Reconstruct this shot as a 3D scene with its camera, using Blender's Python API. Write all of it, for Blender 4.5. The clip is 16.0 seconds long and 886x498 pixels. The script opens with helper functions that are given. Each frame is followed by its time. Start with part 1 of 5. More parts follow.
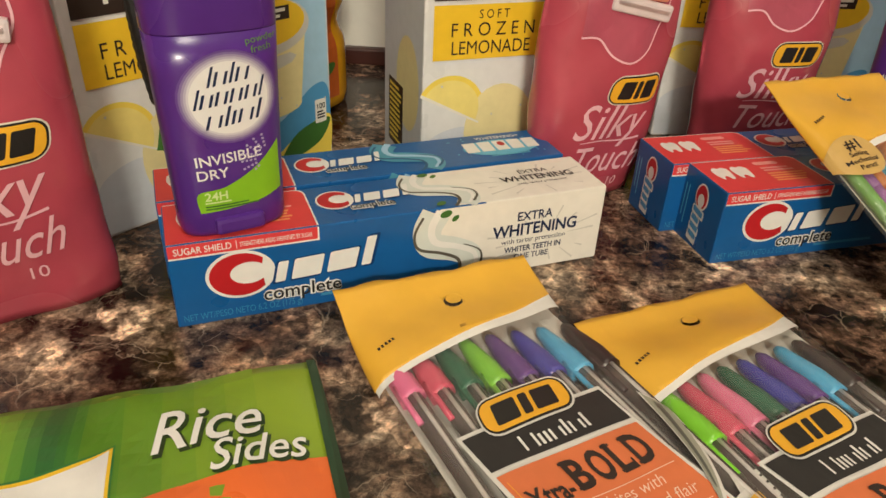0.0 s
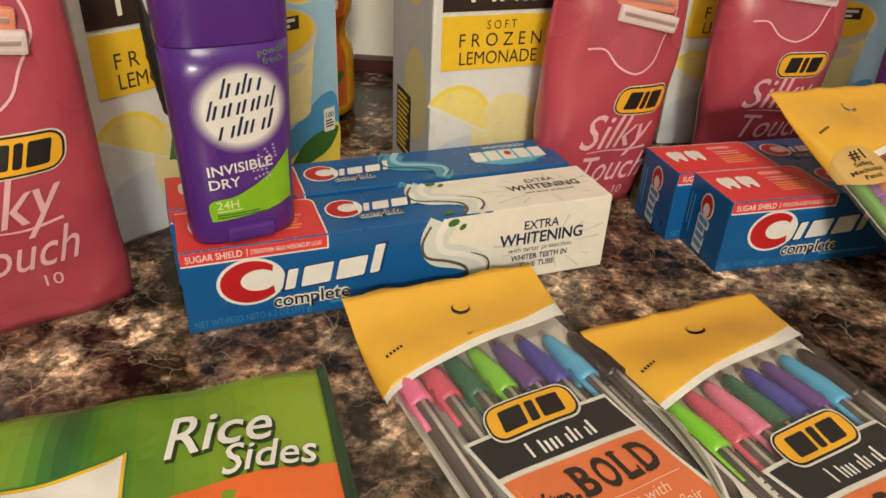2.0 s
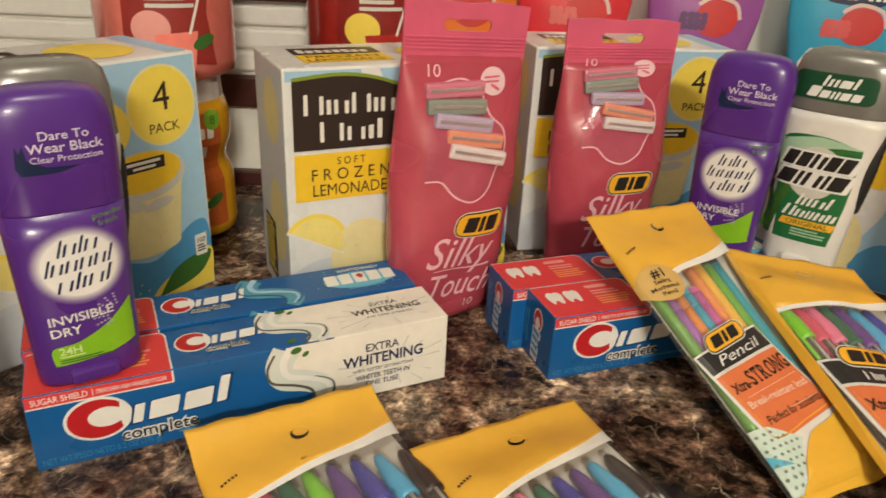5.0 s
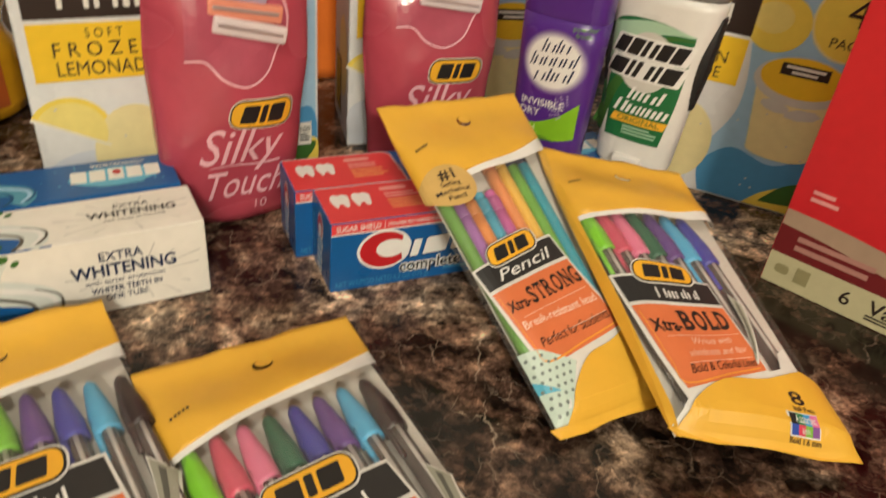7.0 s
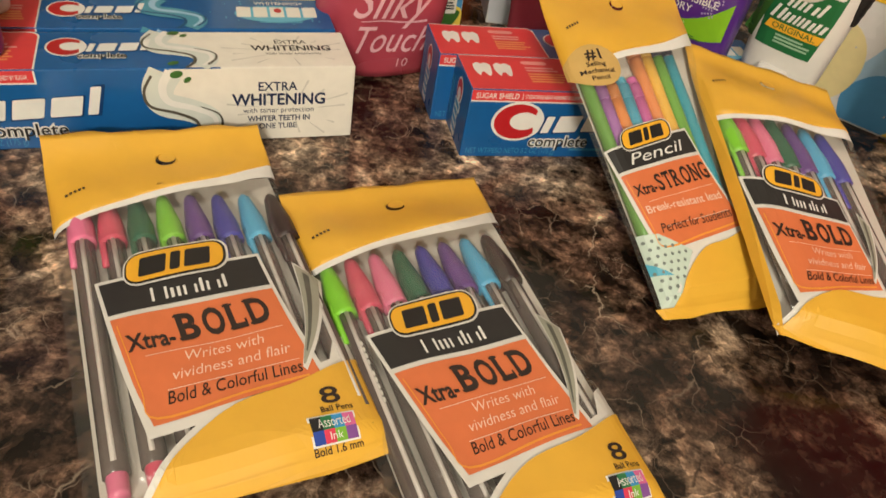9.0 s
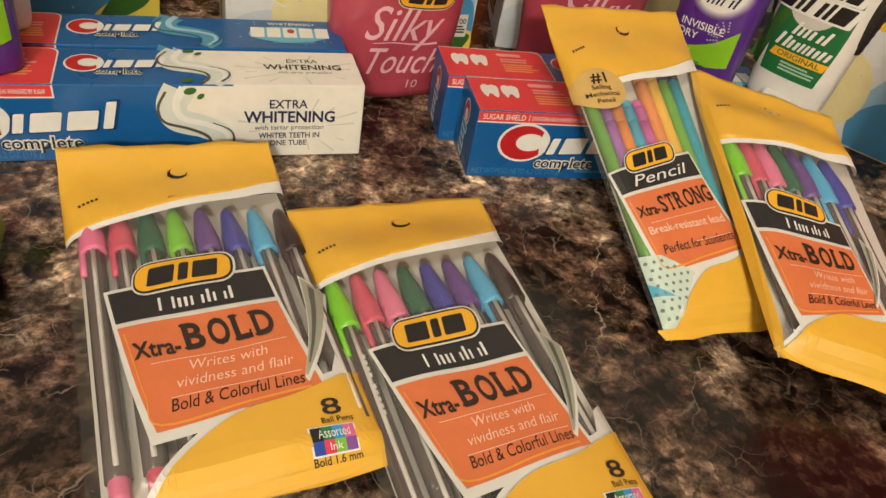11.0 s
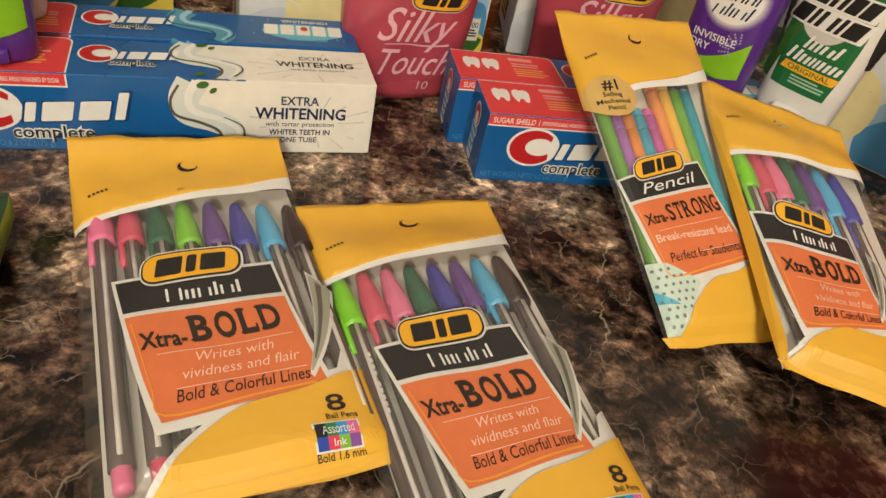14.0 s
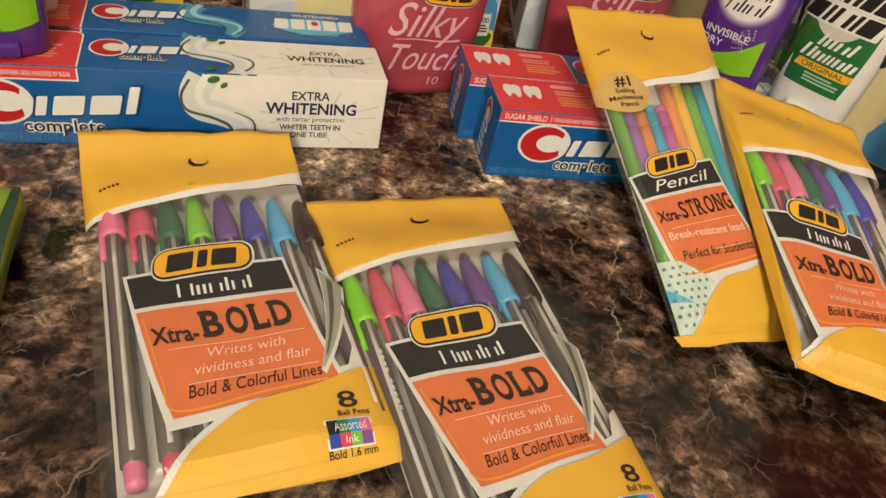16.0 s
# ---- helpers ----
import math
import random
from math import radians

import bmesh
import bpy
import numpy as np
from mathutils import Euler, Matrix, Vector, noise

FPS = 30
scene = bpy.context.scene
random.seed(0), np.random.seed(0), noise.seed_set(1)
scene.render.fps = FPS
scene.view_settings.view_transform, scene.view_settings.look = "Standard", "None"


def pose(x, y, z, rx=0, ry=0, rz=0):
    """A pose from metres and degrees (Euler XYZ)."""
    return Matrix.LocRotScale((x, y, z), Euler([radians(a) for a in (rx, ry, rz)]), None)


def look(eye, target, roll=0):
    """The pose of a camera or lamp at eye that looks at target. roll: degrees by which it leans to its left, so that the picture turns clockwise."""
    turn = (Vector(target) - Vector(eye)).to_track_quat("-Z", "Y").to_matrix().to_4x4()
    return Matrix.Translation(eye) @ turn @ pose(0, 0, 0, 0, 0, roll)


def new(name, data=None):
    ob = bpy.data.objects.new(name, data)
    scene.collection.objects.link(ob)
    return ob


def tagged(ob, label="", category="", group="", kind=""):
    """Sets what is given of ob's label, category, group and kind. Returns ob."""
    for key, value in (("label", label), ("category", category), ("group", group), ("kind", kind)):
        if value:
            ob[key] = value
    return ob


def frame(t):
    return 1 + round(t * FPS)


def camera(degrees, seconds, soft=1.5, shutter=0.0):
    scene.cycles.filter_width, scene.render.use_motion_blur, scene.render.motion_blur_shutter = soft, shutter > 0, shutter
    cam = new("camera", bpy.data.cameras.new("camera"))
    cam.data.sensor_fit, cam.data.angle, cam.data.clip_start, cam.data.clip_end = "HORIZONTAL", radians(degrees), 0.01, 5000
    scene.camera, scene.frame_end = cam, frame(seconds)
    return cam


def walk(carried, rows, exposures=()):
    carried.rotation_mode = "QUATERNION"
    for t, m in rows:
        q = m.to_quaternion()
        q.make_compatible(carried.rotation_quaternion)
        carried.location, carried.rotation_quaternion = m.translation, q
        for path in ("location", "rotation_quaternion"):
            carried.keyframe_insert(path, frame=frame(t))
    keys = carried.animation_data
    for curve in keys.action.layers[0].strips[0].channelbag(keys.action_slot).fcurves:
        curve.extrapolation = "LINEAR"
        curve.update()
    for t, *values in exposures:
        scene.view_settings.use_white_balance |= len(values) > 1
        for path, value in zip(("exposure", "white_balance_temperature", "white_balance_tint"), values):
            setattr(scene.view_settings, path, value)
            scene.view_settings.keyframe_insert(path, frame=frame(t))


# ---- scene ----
cam = camera(62.7, 16.0, shutter=0.5)
PATH = [
    (0, (0.03, 0.038, 0.209), (-0.032, 1.747, -0.828), 2.9),
    (0.5, (0.03, 0.037, 0.21), (-0.029, 1.748, -0.824), 3.0),
    (1, (0.03, 0.038, 0.21), (-0.033, 1.75, -0.821), 2.8),
    (1.5, (0.03, 0.035, 0.211), (-0.041, 1.751, -0.815), 2.8),
    (2, (0.029, 0.035, 0.212), (-0.049, 1.751, -0.811), 2.8),
    (2.5, (0.028, 0.034, 0.213), (-0.057, 1.757, -0.797), 2.9),
    (3, (0.029, 0.031, 0.216), (-0.044, 1.773, -0.763), 3.0),
    (3.5, (0.041, 0.029, 0.224), (0.036, 1.801, -0.704), 2.9),
    (3.7, (0.044, 0.028, 0.227), (0.045, 1.811, -0.68), 2.7),
    (5.8, (0.104, 0.015, 0.268), (0.289, 1.822, -0.571), 2.9),
    (6, (0.108, 0.028, 0.268), (0.335, 1.821, -0.588), 2.8),
    (6.5, (0.149, 0.061, 0.258), (0.443, 1.802, -0.681), 2.9),
    (7, (0.182, 0.065, 0.241), (0.398, 1.731, -0.846), 6.2),
    (7.5, (0.18, 0.056, 0.236), (0.316, 1.637, -0.98), 7.8),
    (8, (0.165, 0.058, 0.224), (0.249, 1.538, -1.118), 10.9),
    (8.5, (0.161, 0.047, 0.226), (0.208, 1.513, -1.134), 11.8),
    (9, (0.161, 0.037, 0.231), (0.183, 1.55, -1.078), 11.4),
    (9.5, (0.164, 0.034, 0.232), (0.165, 1.567, -1.053), 11.0),
    (12, (0.164, 0.032, 0.231), (0.142, 1.589, -1.025), 11.9),
    (12.5, (0.162, 0.032, 0.23), (0.147, 1.591, -1.023), 12.4),
    (13, (0.161, 0.033, 0.229), (0.144, 1.593, -1.023), 12.7),
    (13.5, (0.161, 0.031, 0.229), (0.146, 1.591, -1.023), 13.0),
    (14, (0.161, 0.03, 0.23), (0.142, 1.589, -1.023), 13.3),
    (14.5, (0.159, 0.031, 0.23), (0.141, 1.589, -1.025), 13.4),
    (15, (0.155, 0.033, 0.227), (0.146, 1.587, -1.031), 14.2),
    (15.5, (0.159, 0.032, 0.228), (0.127, 1.581, -1.036), 13.3),
    (16, (0.158, 0.031, 0.229), (0.129, 1.58, -1.036), 13.4),
]
walk(cam, [(t, look(eye, target, roll)) for t, eye, target, roll in PATH])

# ---- light ----
world = bpy.data.worlds.new("room_world")
world.use_nodes = True
scene.world = world
world.node_tree.nodes["Background"].inputs[0].default_value = (1.0, 0.86, 0.68, 1)
world.node_tree.nodes["Background"].inputs[1].default_value = 0.012


def area_lamp(name, x, y, z, sx, sy, watts, col):
    d = bpy.data.lights.new(name, "AREA")
    d.shape, d.size, d.size_y, d.energy, d.color = "RECTANGLE", sx, sy, watts, col
    ob = new(name, d)
    ob.matrix_world = pose(x, y, z)
    return ob


WARM = (1.0, 0.925, 0.76)
# unseen point light added over the counter, so brightness falls off sideways
top_light = bpy.data.lights.new("added_top_light", "POINT")
top_light.energy, top_light.color, top_light.shadow_soft_size = 8.5, WARM, 0.11
new("added_top_light", top_light).matrix_world = pose(0.10, -0.02, 0.92)
# unseen area light added behind the camera to brighten upright faces
area_lamp("added_front_light", 0.45, -2.25, 1.40, 0.42, 0.42, 104.0, WARM)

# ---- materials ----
MATS = {}


def nodes_of(name):
    m = bpy.data.materials.new(name)
    m.use_nodes = True
    return m, m.node_tree, m.node_tree.nodes["Principled BSDF"]


def mat(name, col, rough=0.4, metal=0.0, var=0.08, scale=140.0, bump=0.0, bscale=90.0, coat=0.0, spec=0.5):
    """A surface with two scales of colour and gloss variation and a fine relief."""
    if name in MATS:
        return MATS[name]
    m, nt, b = nodes_of(name)
    tc = nt.nodes.new("ShaderNodeTexCoord")
    n1, n2 = nt.nodes.new("ShaderNodeTexNoise"), nt.nodes.new("ShaderNodeTexNoise")
    n1.inputs["Scale"].default_value, n1.inputs["Detail"].default_value = scale, 6
    n2.inputs["Scale"].default_value, n2.inputs["Detail"].default_value = scale / 9, 3
    for n in (n1, n2):
        nt.links.new(tc.outputs["Object"], n.inputs["Vector"])
    add = nt.nodes.new("ShaderNodeMath")
    add.operation = "ADD"
    nt.links.new(n1.outputs[0], add.inputs[0])
    nt.links.new(n2.outputs[0], add.inputs[1])
    rng = nt.nodes.new("ShaderNodeMapRange")
    rng.inputs[1].default_value, rng.inputs[2].default_value = 0.7, 1.3
    rng.inputs[3].default_value, rng.inputs[4].default_value = 1 - var, 1 + var
    nt.links.new(add.outputs[0], rng.inputs[0])
    mul = nt.nodes.new("ShaderNodeVectorMath")
    mul.operation = "SCALE"
    mul.inputs[0].default_value = col
    nt.links.new(rng.outputs[0], mul.inputs["Scale"])
    nt.links.new(mul.outputs[0], b.inputs["Base Color"])
    rr = nt.nodes.new("ShaderNodeMapRange")
    rr.inputs[1].default_value, rr.inputs[2].default_value = 0.3, 0.7
    rr.inputs[3].default_value, rr.inputs[4].default_value = rough * 0.8, min(1, rough * 1.2)
    nt.links.new(n2.outputs[0], rr.inputs[0])
    nt.links.new(rr.outputs[0], b.inputs["Roughness"])
    b.inputs["Metallic"].default_value = metal
    b.inputs["Coat Weight"].default_value = coat
    b.inputs["Coat Roughness"].default_value = 0.12
    b.inputs["Specular IOR Level"].default_value = spec
    if bump:
        n3 = nt.nodes.new("ShaderNodeTexNoise")
        n3.inputs["Scale"].default_value, n3.inputs["Detail"].default_value = bscale, 2
        n3.inputs["Distortion"].default_value = 0.6
        nt.links.new(tc.outputs["Object"], n3.inputs["Vector"])
        bp = nt.nodes.new("ShaderNodeBump")
        bp.inputs["Strength"].default_value, bp.inputs["Distance"].default_value = bump, 0.002
        nt.links.new(n3.outputs[0], bp.inputs["Height"])
        nt.links.new(bp.outputs[0], b.inputs["Normal"])
    MATS[name] = m
    return m


def ink(name, col, rough=0.38):
    return mat("ink_" + name, col, rough, var=0.05, spec=0.32)


def marble():
    m, nt, b = nodes_of("brown_marble")
    tc = nt.nodes.new("ShaderNodeTexCoord")

    def noise_tex(scale, detail, distort, rough=0.6):
        n = nt.nodes.new("ShaderNodeTexNoise")
        n.inputs["Scale"].default_value, n.inputs["Detail"].default_value = scale, detail
        n.inputs["Distortion"].default_value, n.inputs["Roughness"].default_value = distort, rough
        nt.links.new(tc.outputs["Object"], n.inputs["Vector"])
        return n.outputs[0]

    def ramp(src, stops):
        r = nt.nodes.new("ShaderNodeValToRGB")
        e = r.color_ramp.elements
        while len(e) < len(stops):
            e.new(0.5)
        for k, (p, c) in zip(e, stops):
            k.position, k.color = p, (*c, 1)
        nt.links.new(src, r.inputs[0])
        return r.outputs[0]

    def mix(kind, fac, a, bb):
        x = nt.nodes.new("ShaderNodeMix")
        x.data_type, x.blend_type = "RGBA", kind
        for s, v in ((x.inputs[0], fac), (x.inputs[6], a), (x.inputs[7], bb)):
            if isinstance(v, (int, float)):
                s.default_value = v
            elif isinstance(v, tuple):
                s.default_value = (*v, 1)
            else:
                nt.links.new(v, s)
        return x.outputs[2]

    def warped(scale, amount, detail):
        n = nt.nodes.new("ShaderNodeTexNoise")
        n.inputs["Scale"].default_value, n.inputs["Detail"].default_value = scale, detail
        nt.links.new(tc.outputs["Object"], n.inputs["Vector"])
        v = nt.nodes.new("ShaderNodeVectorMath")
        v.operation = "MULTIPLY_ADD"
        v.inputs[1].default_value = (amount, amount, 0.0)
        nt.links.new(n.outputs["Color"], v.inputs[0])
        nt.links.new(tc.outputs["Object"], v.inputs[2])
        return v

    def cells(scale, vec, feature):
        v = nt.nodes.new("ShaderNodeTexVoronoi")
        v.feature = feature
        v.inputs["Scale"].default_value = scale
        nt.links.new(vec.outputs[0], v.inputs["Vector"])
        return v

    shift, jag = warped(24, 0.07, 2.5), warped(60, 0.022, 4)
    col = ramp(noise_tex(12, 7, 0.35, 0.66), [(0.37, (0.014, 0.009, 0.007)), (0.445, (0.048, 0.029, 0.022)), (0.50, (0.115, 0.073, 0.053)), (0.545, (0.235, 0.170, 0.125)), (0.62, (0.44, 0.35, 0.27))])
    # crystals: angular grains of uneven tone, large and small
    for scale, lo, hi in ((48, 0.50, 1.65), (125, 0.62, 1.5)):
        tone = ramp(cells(scale, jag, "F1").outputs["Color"], [(0.28, (lo, lo * 0.97, lo * 0.94)), (0.52, (1.0, 1.0, 1.0)), (0.76, (hi, hi * 0.97, hi * 0.93))])
        col = mix("MULTIPLY", 0.85, col, tone)
    for scale, lo, hi in ((64, 0.42, 1.6), (170, 0.50, 1.6)):
        col = mix("MULTIPLY", 1.0, col, ramp(noise_tex(scale, 6, 0.3, 0.72), [(0.405, (lo, lo * 0.95, lo * 0.92)), (0.49, (0.95, 0.95, 0.95)), (0.60, (hi, hi * 0.98, hi * 0.95))]))
    # dark blotches and specks
    col = mix("MULTIPLY", 0.95, col, ramp(noise_tex(34, 4, 0.25, 0.55), [(0.375, (0.07, 0.055, 0.05)), (0.435, (1, 1, 1))]))
    col = mix("MULTIPLY", 0.85, col, ramp(noise_tex(90, 3, 0.2, 0.5), [(0.335, (0.08, 0.065, 0.06)), (0.40, (1, 1, 1))]))
    col = mix("MULTIPLY", 0.55, col, ramp(noise_tex(300, 4, 0.2, 0.6), [(0.36, (0.45, 0.42, 0.40)), (0.50, (1, 1, 1)), (0.66, (1.5, 1.48, 1.45))]))
    # fine cracks, cream and black, that fade in and out
    for scale, width, colour, amount in ((13, 0.006, (0.42, 0.33, 0.25), 0.6), (30, 0.010, (0.40, 0.31, 0.23), 0.6), (52, 0.014, (0.36, 0.27, 0.20), 0.45), (21, 0.018, (0.012, 0.008, 0.006), 0.9)):
        line = ramp(cells(scale, jag, "DISTANCE_TO_EDGE").outputs["Distance"], [(0.0, (1, 1, 1)), (width, (0, 0, 0))])
        gate = ramp(noise_tex(scale * 0.6 + 5, 2, 0.2), [(0.50, (0, 0, 0)), (0.60, (amount, amount, amount))])
        col = mix("MIX", mix("MULTIPLY", 1.0, line, gate), col, colour)
    # clouds of darker and paler stone; the one at x -0.01 also paints in reflected light
    for cx, cy, rx, ry, tone in ((0.335, 0.225, 0.12, 0.075, (0.46, 0.42, 0.41)), (0.425, 0.385, 0.07, 0.09, (0.45, 0.42, 0.40)), (0.13, 0.40, 0.075, 0.05, (1.5, 1.5, 1.45)), (-0.01, 0.175, 0.05, 0.065, (1.6, 1.62, 1.6)),
                                 (0.232, 0.315, 0.055, 0.06, (1.75, 1.75, 1.7)), (-0.06, 0.275, 0.055, 0.025, (1.7, 1.7, 1.65))):
        off = nt.nodes.new("ShaderNodeVectorMath")
        off.operation = "SUBTRACT"
        off.inputs[1].default_value = (cx + 0.035, cy + 0.035, 0)
        nt.links.new(shift.outputs[0], off.inputs[0])
        div = nt.nodes.new("ShaderNodeVectorMath")
        div.operation = "MULTIPLY"
        div.inputs[1].default_value = (1 / rx, 1 / ry, 0)
        nt.links.new(off.outputs[0], div.inputs[0])
        size = nt.nodes.new("ShaderNodeVectorMath")
        size.operation = "LENGTH"
        nt.links.new(div.outputs[0], size.inputs[0])
        cloud = ramp(size.outputs["Value"], [(0.45, (1, 1, 1)), (1.0, (0, 0, 0))])
        col = mix("MULTIPLY", cloud, col, tone)
    nt.links.new(col, b.inputs["Base Color"])
    rg = ramp(noise_tex(60, 3, 0), [(0.3, (0.12, 0.12, 0.12)), (0.7, (0.24, 0.24, 0.24))])
    nt.links.new(rg, b.inputs["Roughness"])
    b.inputs["Specular IOR Level"].default_value = 0.32
    return m


def film_material(name, tint, gloss=0.10, rough=0.12, bump=0.5, haze=0.0):
    """Clear packing film: mostly see-through, with a constant share of gloss and creases."""
    m = bpy.data.materials.new(name)
    m.use_nodes = True
    nt = m.node_tree
    nt.nodes.clear()
    out = nt.nodes.new("ShaderNodeOutputMaterial")
    mixs = nt.nodes.new("ShaderNodeMixShader")
    tr, gl = nt.nodes.new("ShaderNodeBsdfTransparent"), nt.nodes.new("ShaderNodeBsdfGlossy")
    tr.inputs[0].default_value = (*tint, 1)
    gl.inputs["Roughness"].default_value = rough
    mixs.inputs[0].default_value = gloss
    n = nt.nodes.new("ShaderNodeTexNoise")
    n.inputs["Scale"].default_value, n.inputs["Detail"].default_value, n.inputs["Distortion"].default_value = 55, 3, 1.0
    tc = nt.nodes.new("ShaderNodeTexCoord")
    nt.links.new(tc.outputs["Object"], n.inputs["Vector"])
    bp = nt.nodes.new("ShaderNodeBump")
    bp.inputs["Strength"].default_value, bp.inputs["Distance"].default_value = bump, 0.004
    nt.links.new(n.outputs[0], bp.inputs["Height"])
    nt.links.new(bp.outputs[0], gl.inputs["Normal"])
    for a, s in ((tr, 1), (gl, 2)):
        nt.links.new(a.outputs[0], mixs.inputs[s])
    if haze:
        df, both = nt.nodes.new("ShaderNodeBsdfDiffuse"), nt.nodes.new("ShaderNodeMixShader")
        df.inputs[0].default_value = (0.72, 0.69, 0.64, 1)
        both.inputs[0].default_value = haze
        nt.links.new(mixs.outputs[0], both.inputs[1])
        nt.links.new(df.outputs[0], both.inputs[2])
        mixs = both
    nt.links.new(mixs.outputs[0], out.inputs[0])
    return m


WHITE = ink("white", (0.80, 0.79, 0.76))
BLACK = ink("black", (0.018, 0.016, 0.016))
NAVY = ink("navy", (0.010, 0.022, 0.07))
AQUA = ink("aqua", (0.13, 0.48, 0.68))
CREAM = ink("cream", (0.80, 0.77, 0.70))
RED = ink("red", (0.72, 0.055, 0.06))
CRIMSON = ink("crimson", (0.50, 0.016, 0.022))
LIME = ink("lime", (0.23, 0.50, 0.02))
YELLOW = ink("yellow", (0.86, 0.55, 0.03))
GOLD = ink("gold", (0.86, 0.44, 0.03))
LEMON = ink("lemon", (0.86, 0.66, 0.10))
LEMON_PALE = ink("lemon_pale", (0.80, 0.70, 0.36))
ORANGE = ink("orange", (0.71, 0.185, 0.068))
LIGHT_GREY = ink("light_grey", (0.62, 0.60, 0.55))
SKY = ink("sky", (0.36, 0.57, 0.75))
MIST = ink("mist", (0.62, 0.65, 0.70))
SEA = ink("sea", (0.08, 0.30, 0.56))
BROWN_INK = ink("brown", (0.035, 0.022, 0.018))
LEAF = ink("leaf", (0.05, 0.15, 0.03))
SPRING = ink("spring_green", (0.016, 0.145, 0.046))
PINK_LINE = ink("pink_line", (0.85, 0.50, 0.56))
MAROON = ink("maroon", (0.17, 0.018, 0.020))
PURPLE = mat("purple_plastic", (0.085, 0.022, 0.235), 0.30, var=0.05, coat=0.2)
WHITE_PLASTIC = mat("white_plastic", (0.76, 0.74, 0.70), 0.34, var=0.04)
GREY_PLASTIC = mat("grey_plastic", (0.23, 0.225, 0.215), 0.25, metal=0.35, var=0.06)
BLACK_RUBBER = mat("black_rubber", (0.014, 0.014, 0.014), 0.55)
BLUE_CARTON = mat("blue_carton", (0.008, 0.105, 0.33), 0.30, coat=0.08, var=0.06, bump=0.05, spec=0.35)
WHITE_CARTON = mat("white_carton", (0.78, 0.765, 0.73), 0.35, var=0.04)
RED_CARTON = mat("red_carton", (0.62, 0.022, 0.028), 0.35, var=0.05, bump=0.05)
PINK_FILM = mat("pink_film", (0.46, 0.064, 0.098), 0.27, var=0.12, scale=40, bump=0.55, bscale=34, coat=0.35)
PINK_TOP = mat("pink_film_seal", (0.66, 0.11, 0.20), 0.28, var=0.10, scale=40, bump=0.35, bscale=60)
YELLOW_FILM = mat("yellow_film", (0.78, 0.43, 0.042), 0.42, var=0.05, scale=60, bump=0.18, bscale=45)
WHITE_FILM = mat("white_film", (0.66, 0.63, 0.58), 0.35, var=0.06, scale=60, bump=0.25, bscale=55)
CLEAR = film_material("clear_film", (0.95, 0.94, 0.92), 0.04, 0.14, 0.6, 0.055)
MARBLE = marble()
WALL_PAINT = mat("wall_paint", (0.80, 0.78, 0.71), 0.75, var=0.04, scale=60, bump=0.1, bscale=300)
DARK_WOOD = mat("dark_wood", (0.055, 0.014, 0.010), 0.4, var=0.25, scale=60)
FLOOR_WOOD = mat("floor_wood", (0.16, 0.09, 0.05), 0.45, var=0.3, scale=30)
UNSEEN_WALL_PAINT = mat("unseen_wall_paint", (0.42, 0.37, 0.30), 0.75, var=0.05, scale=60, bump=0.1, bscale=300)
CEIL_PAINT = mat("ceiling_paint", (0.76, 0.74, 0.70), 0.85, var=0.03)

# ---- mesh helpers ----


def finish(name, bm, material, parent=None, label="", smooth=False):
    me = bpy.data.meshes.new(name)
    bm.normal_update()
    bm.to_mesh(me)
    bm.free()
    if smooth:
        for p in me.polygons:
            p.use_smooth = True
    me.materials.append(material)
    ob = new(name, me)
    if parent is not None:
        ob.parent = parent
    if label:
        ob["label"] = label
    return ob


def part(name, bm, material, parent, label="", smooth=False):
    return finish(name, bm, material, parent, label, smooth)


def thing(name, m, label, category, group="", kind=""):
    ob = new(name)
    ob.empty_display_size = 0.02
    ob.matrix_basis = m
    return tagged(ob, label, category, group, kind)


def box_bm(x0, x1, y0, y1, z0, z1, bevel=0.0):
    bm = bmesh.new()
    bmesh.ops.create_cube(bm, size=1)
    bmesh.ops.scale(bm, vec=(x1 - x0, y1 - y0, z1 - z0), verts=bm.verts)
    bmesh.ops.translate(bm, vec=((x0 + x1) / 2, (y0 + y1) / 2, (z0 + z1) / 2), verts=bm.verts)
    if bevel:
        bmesh.ops.bevel(bm, geom=bm.edges[:], offset=bevel, segments=2, affect="EDGES", profile=0.6)
    return bm


def loft_bm(rings, close_ends=True):
    """A skin through rings of equal point counts."""
    bm = bmesh.new()
    rows = [[bm.verts.new(p) for p in r] for r in rings]
    n = len(rows[0])
    for a, b in zip(rows, rows[1:]):
        for i in range(n):
            bm.faces.new((a[i], a[(i + 1) % n], b[(i + 1) % n], b[i]))
    if close_ends:
        bm.faces.new(rows[0][::-1])
        bm.faces.new(rows[-1])
    bmesh.ops.recalc_face_normals(bm, faces=bm.faces)
    return bm


def super_ring(w, d, z, n=40, p=2.6, cx=0.0, cy=0.0):
    pts = []
    for i in range(n):
        a = 2 * math.pi * i / n
        c, s = math.cos(a), math.sin(a)
        pts.append((cx + w / 2 * math.copysign(abs(c) ** (2 / p), c), cy + d / 2 * math.copysign(abs(s) ** (2 / p), s), z))
    return pts


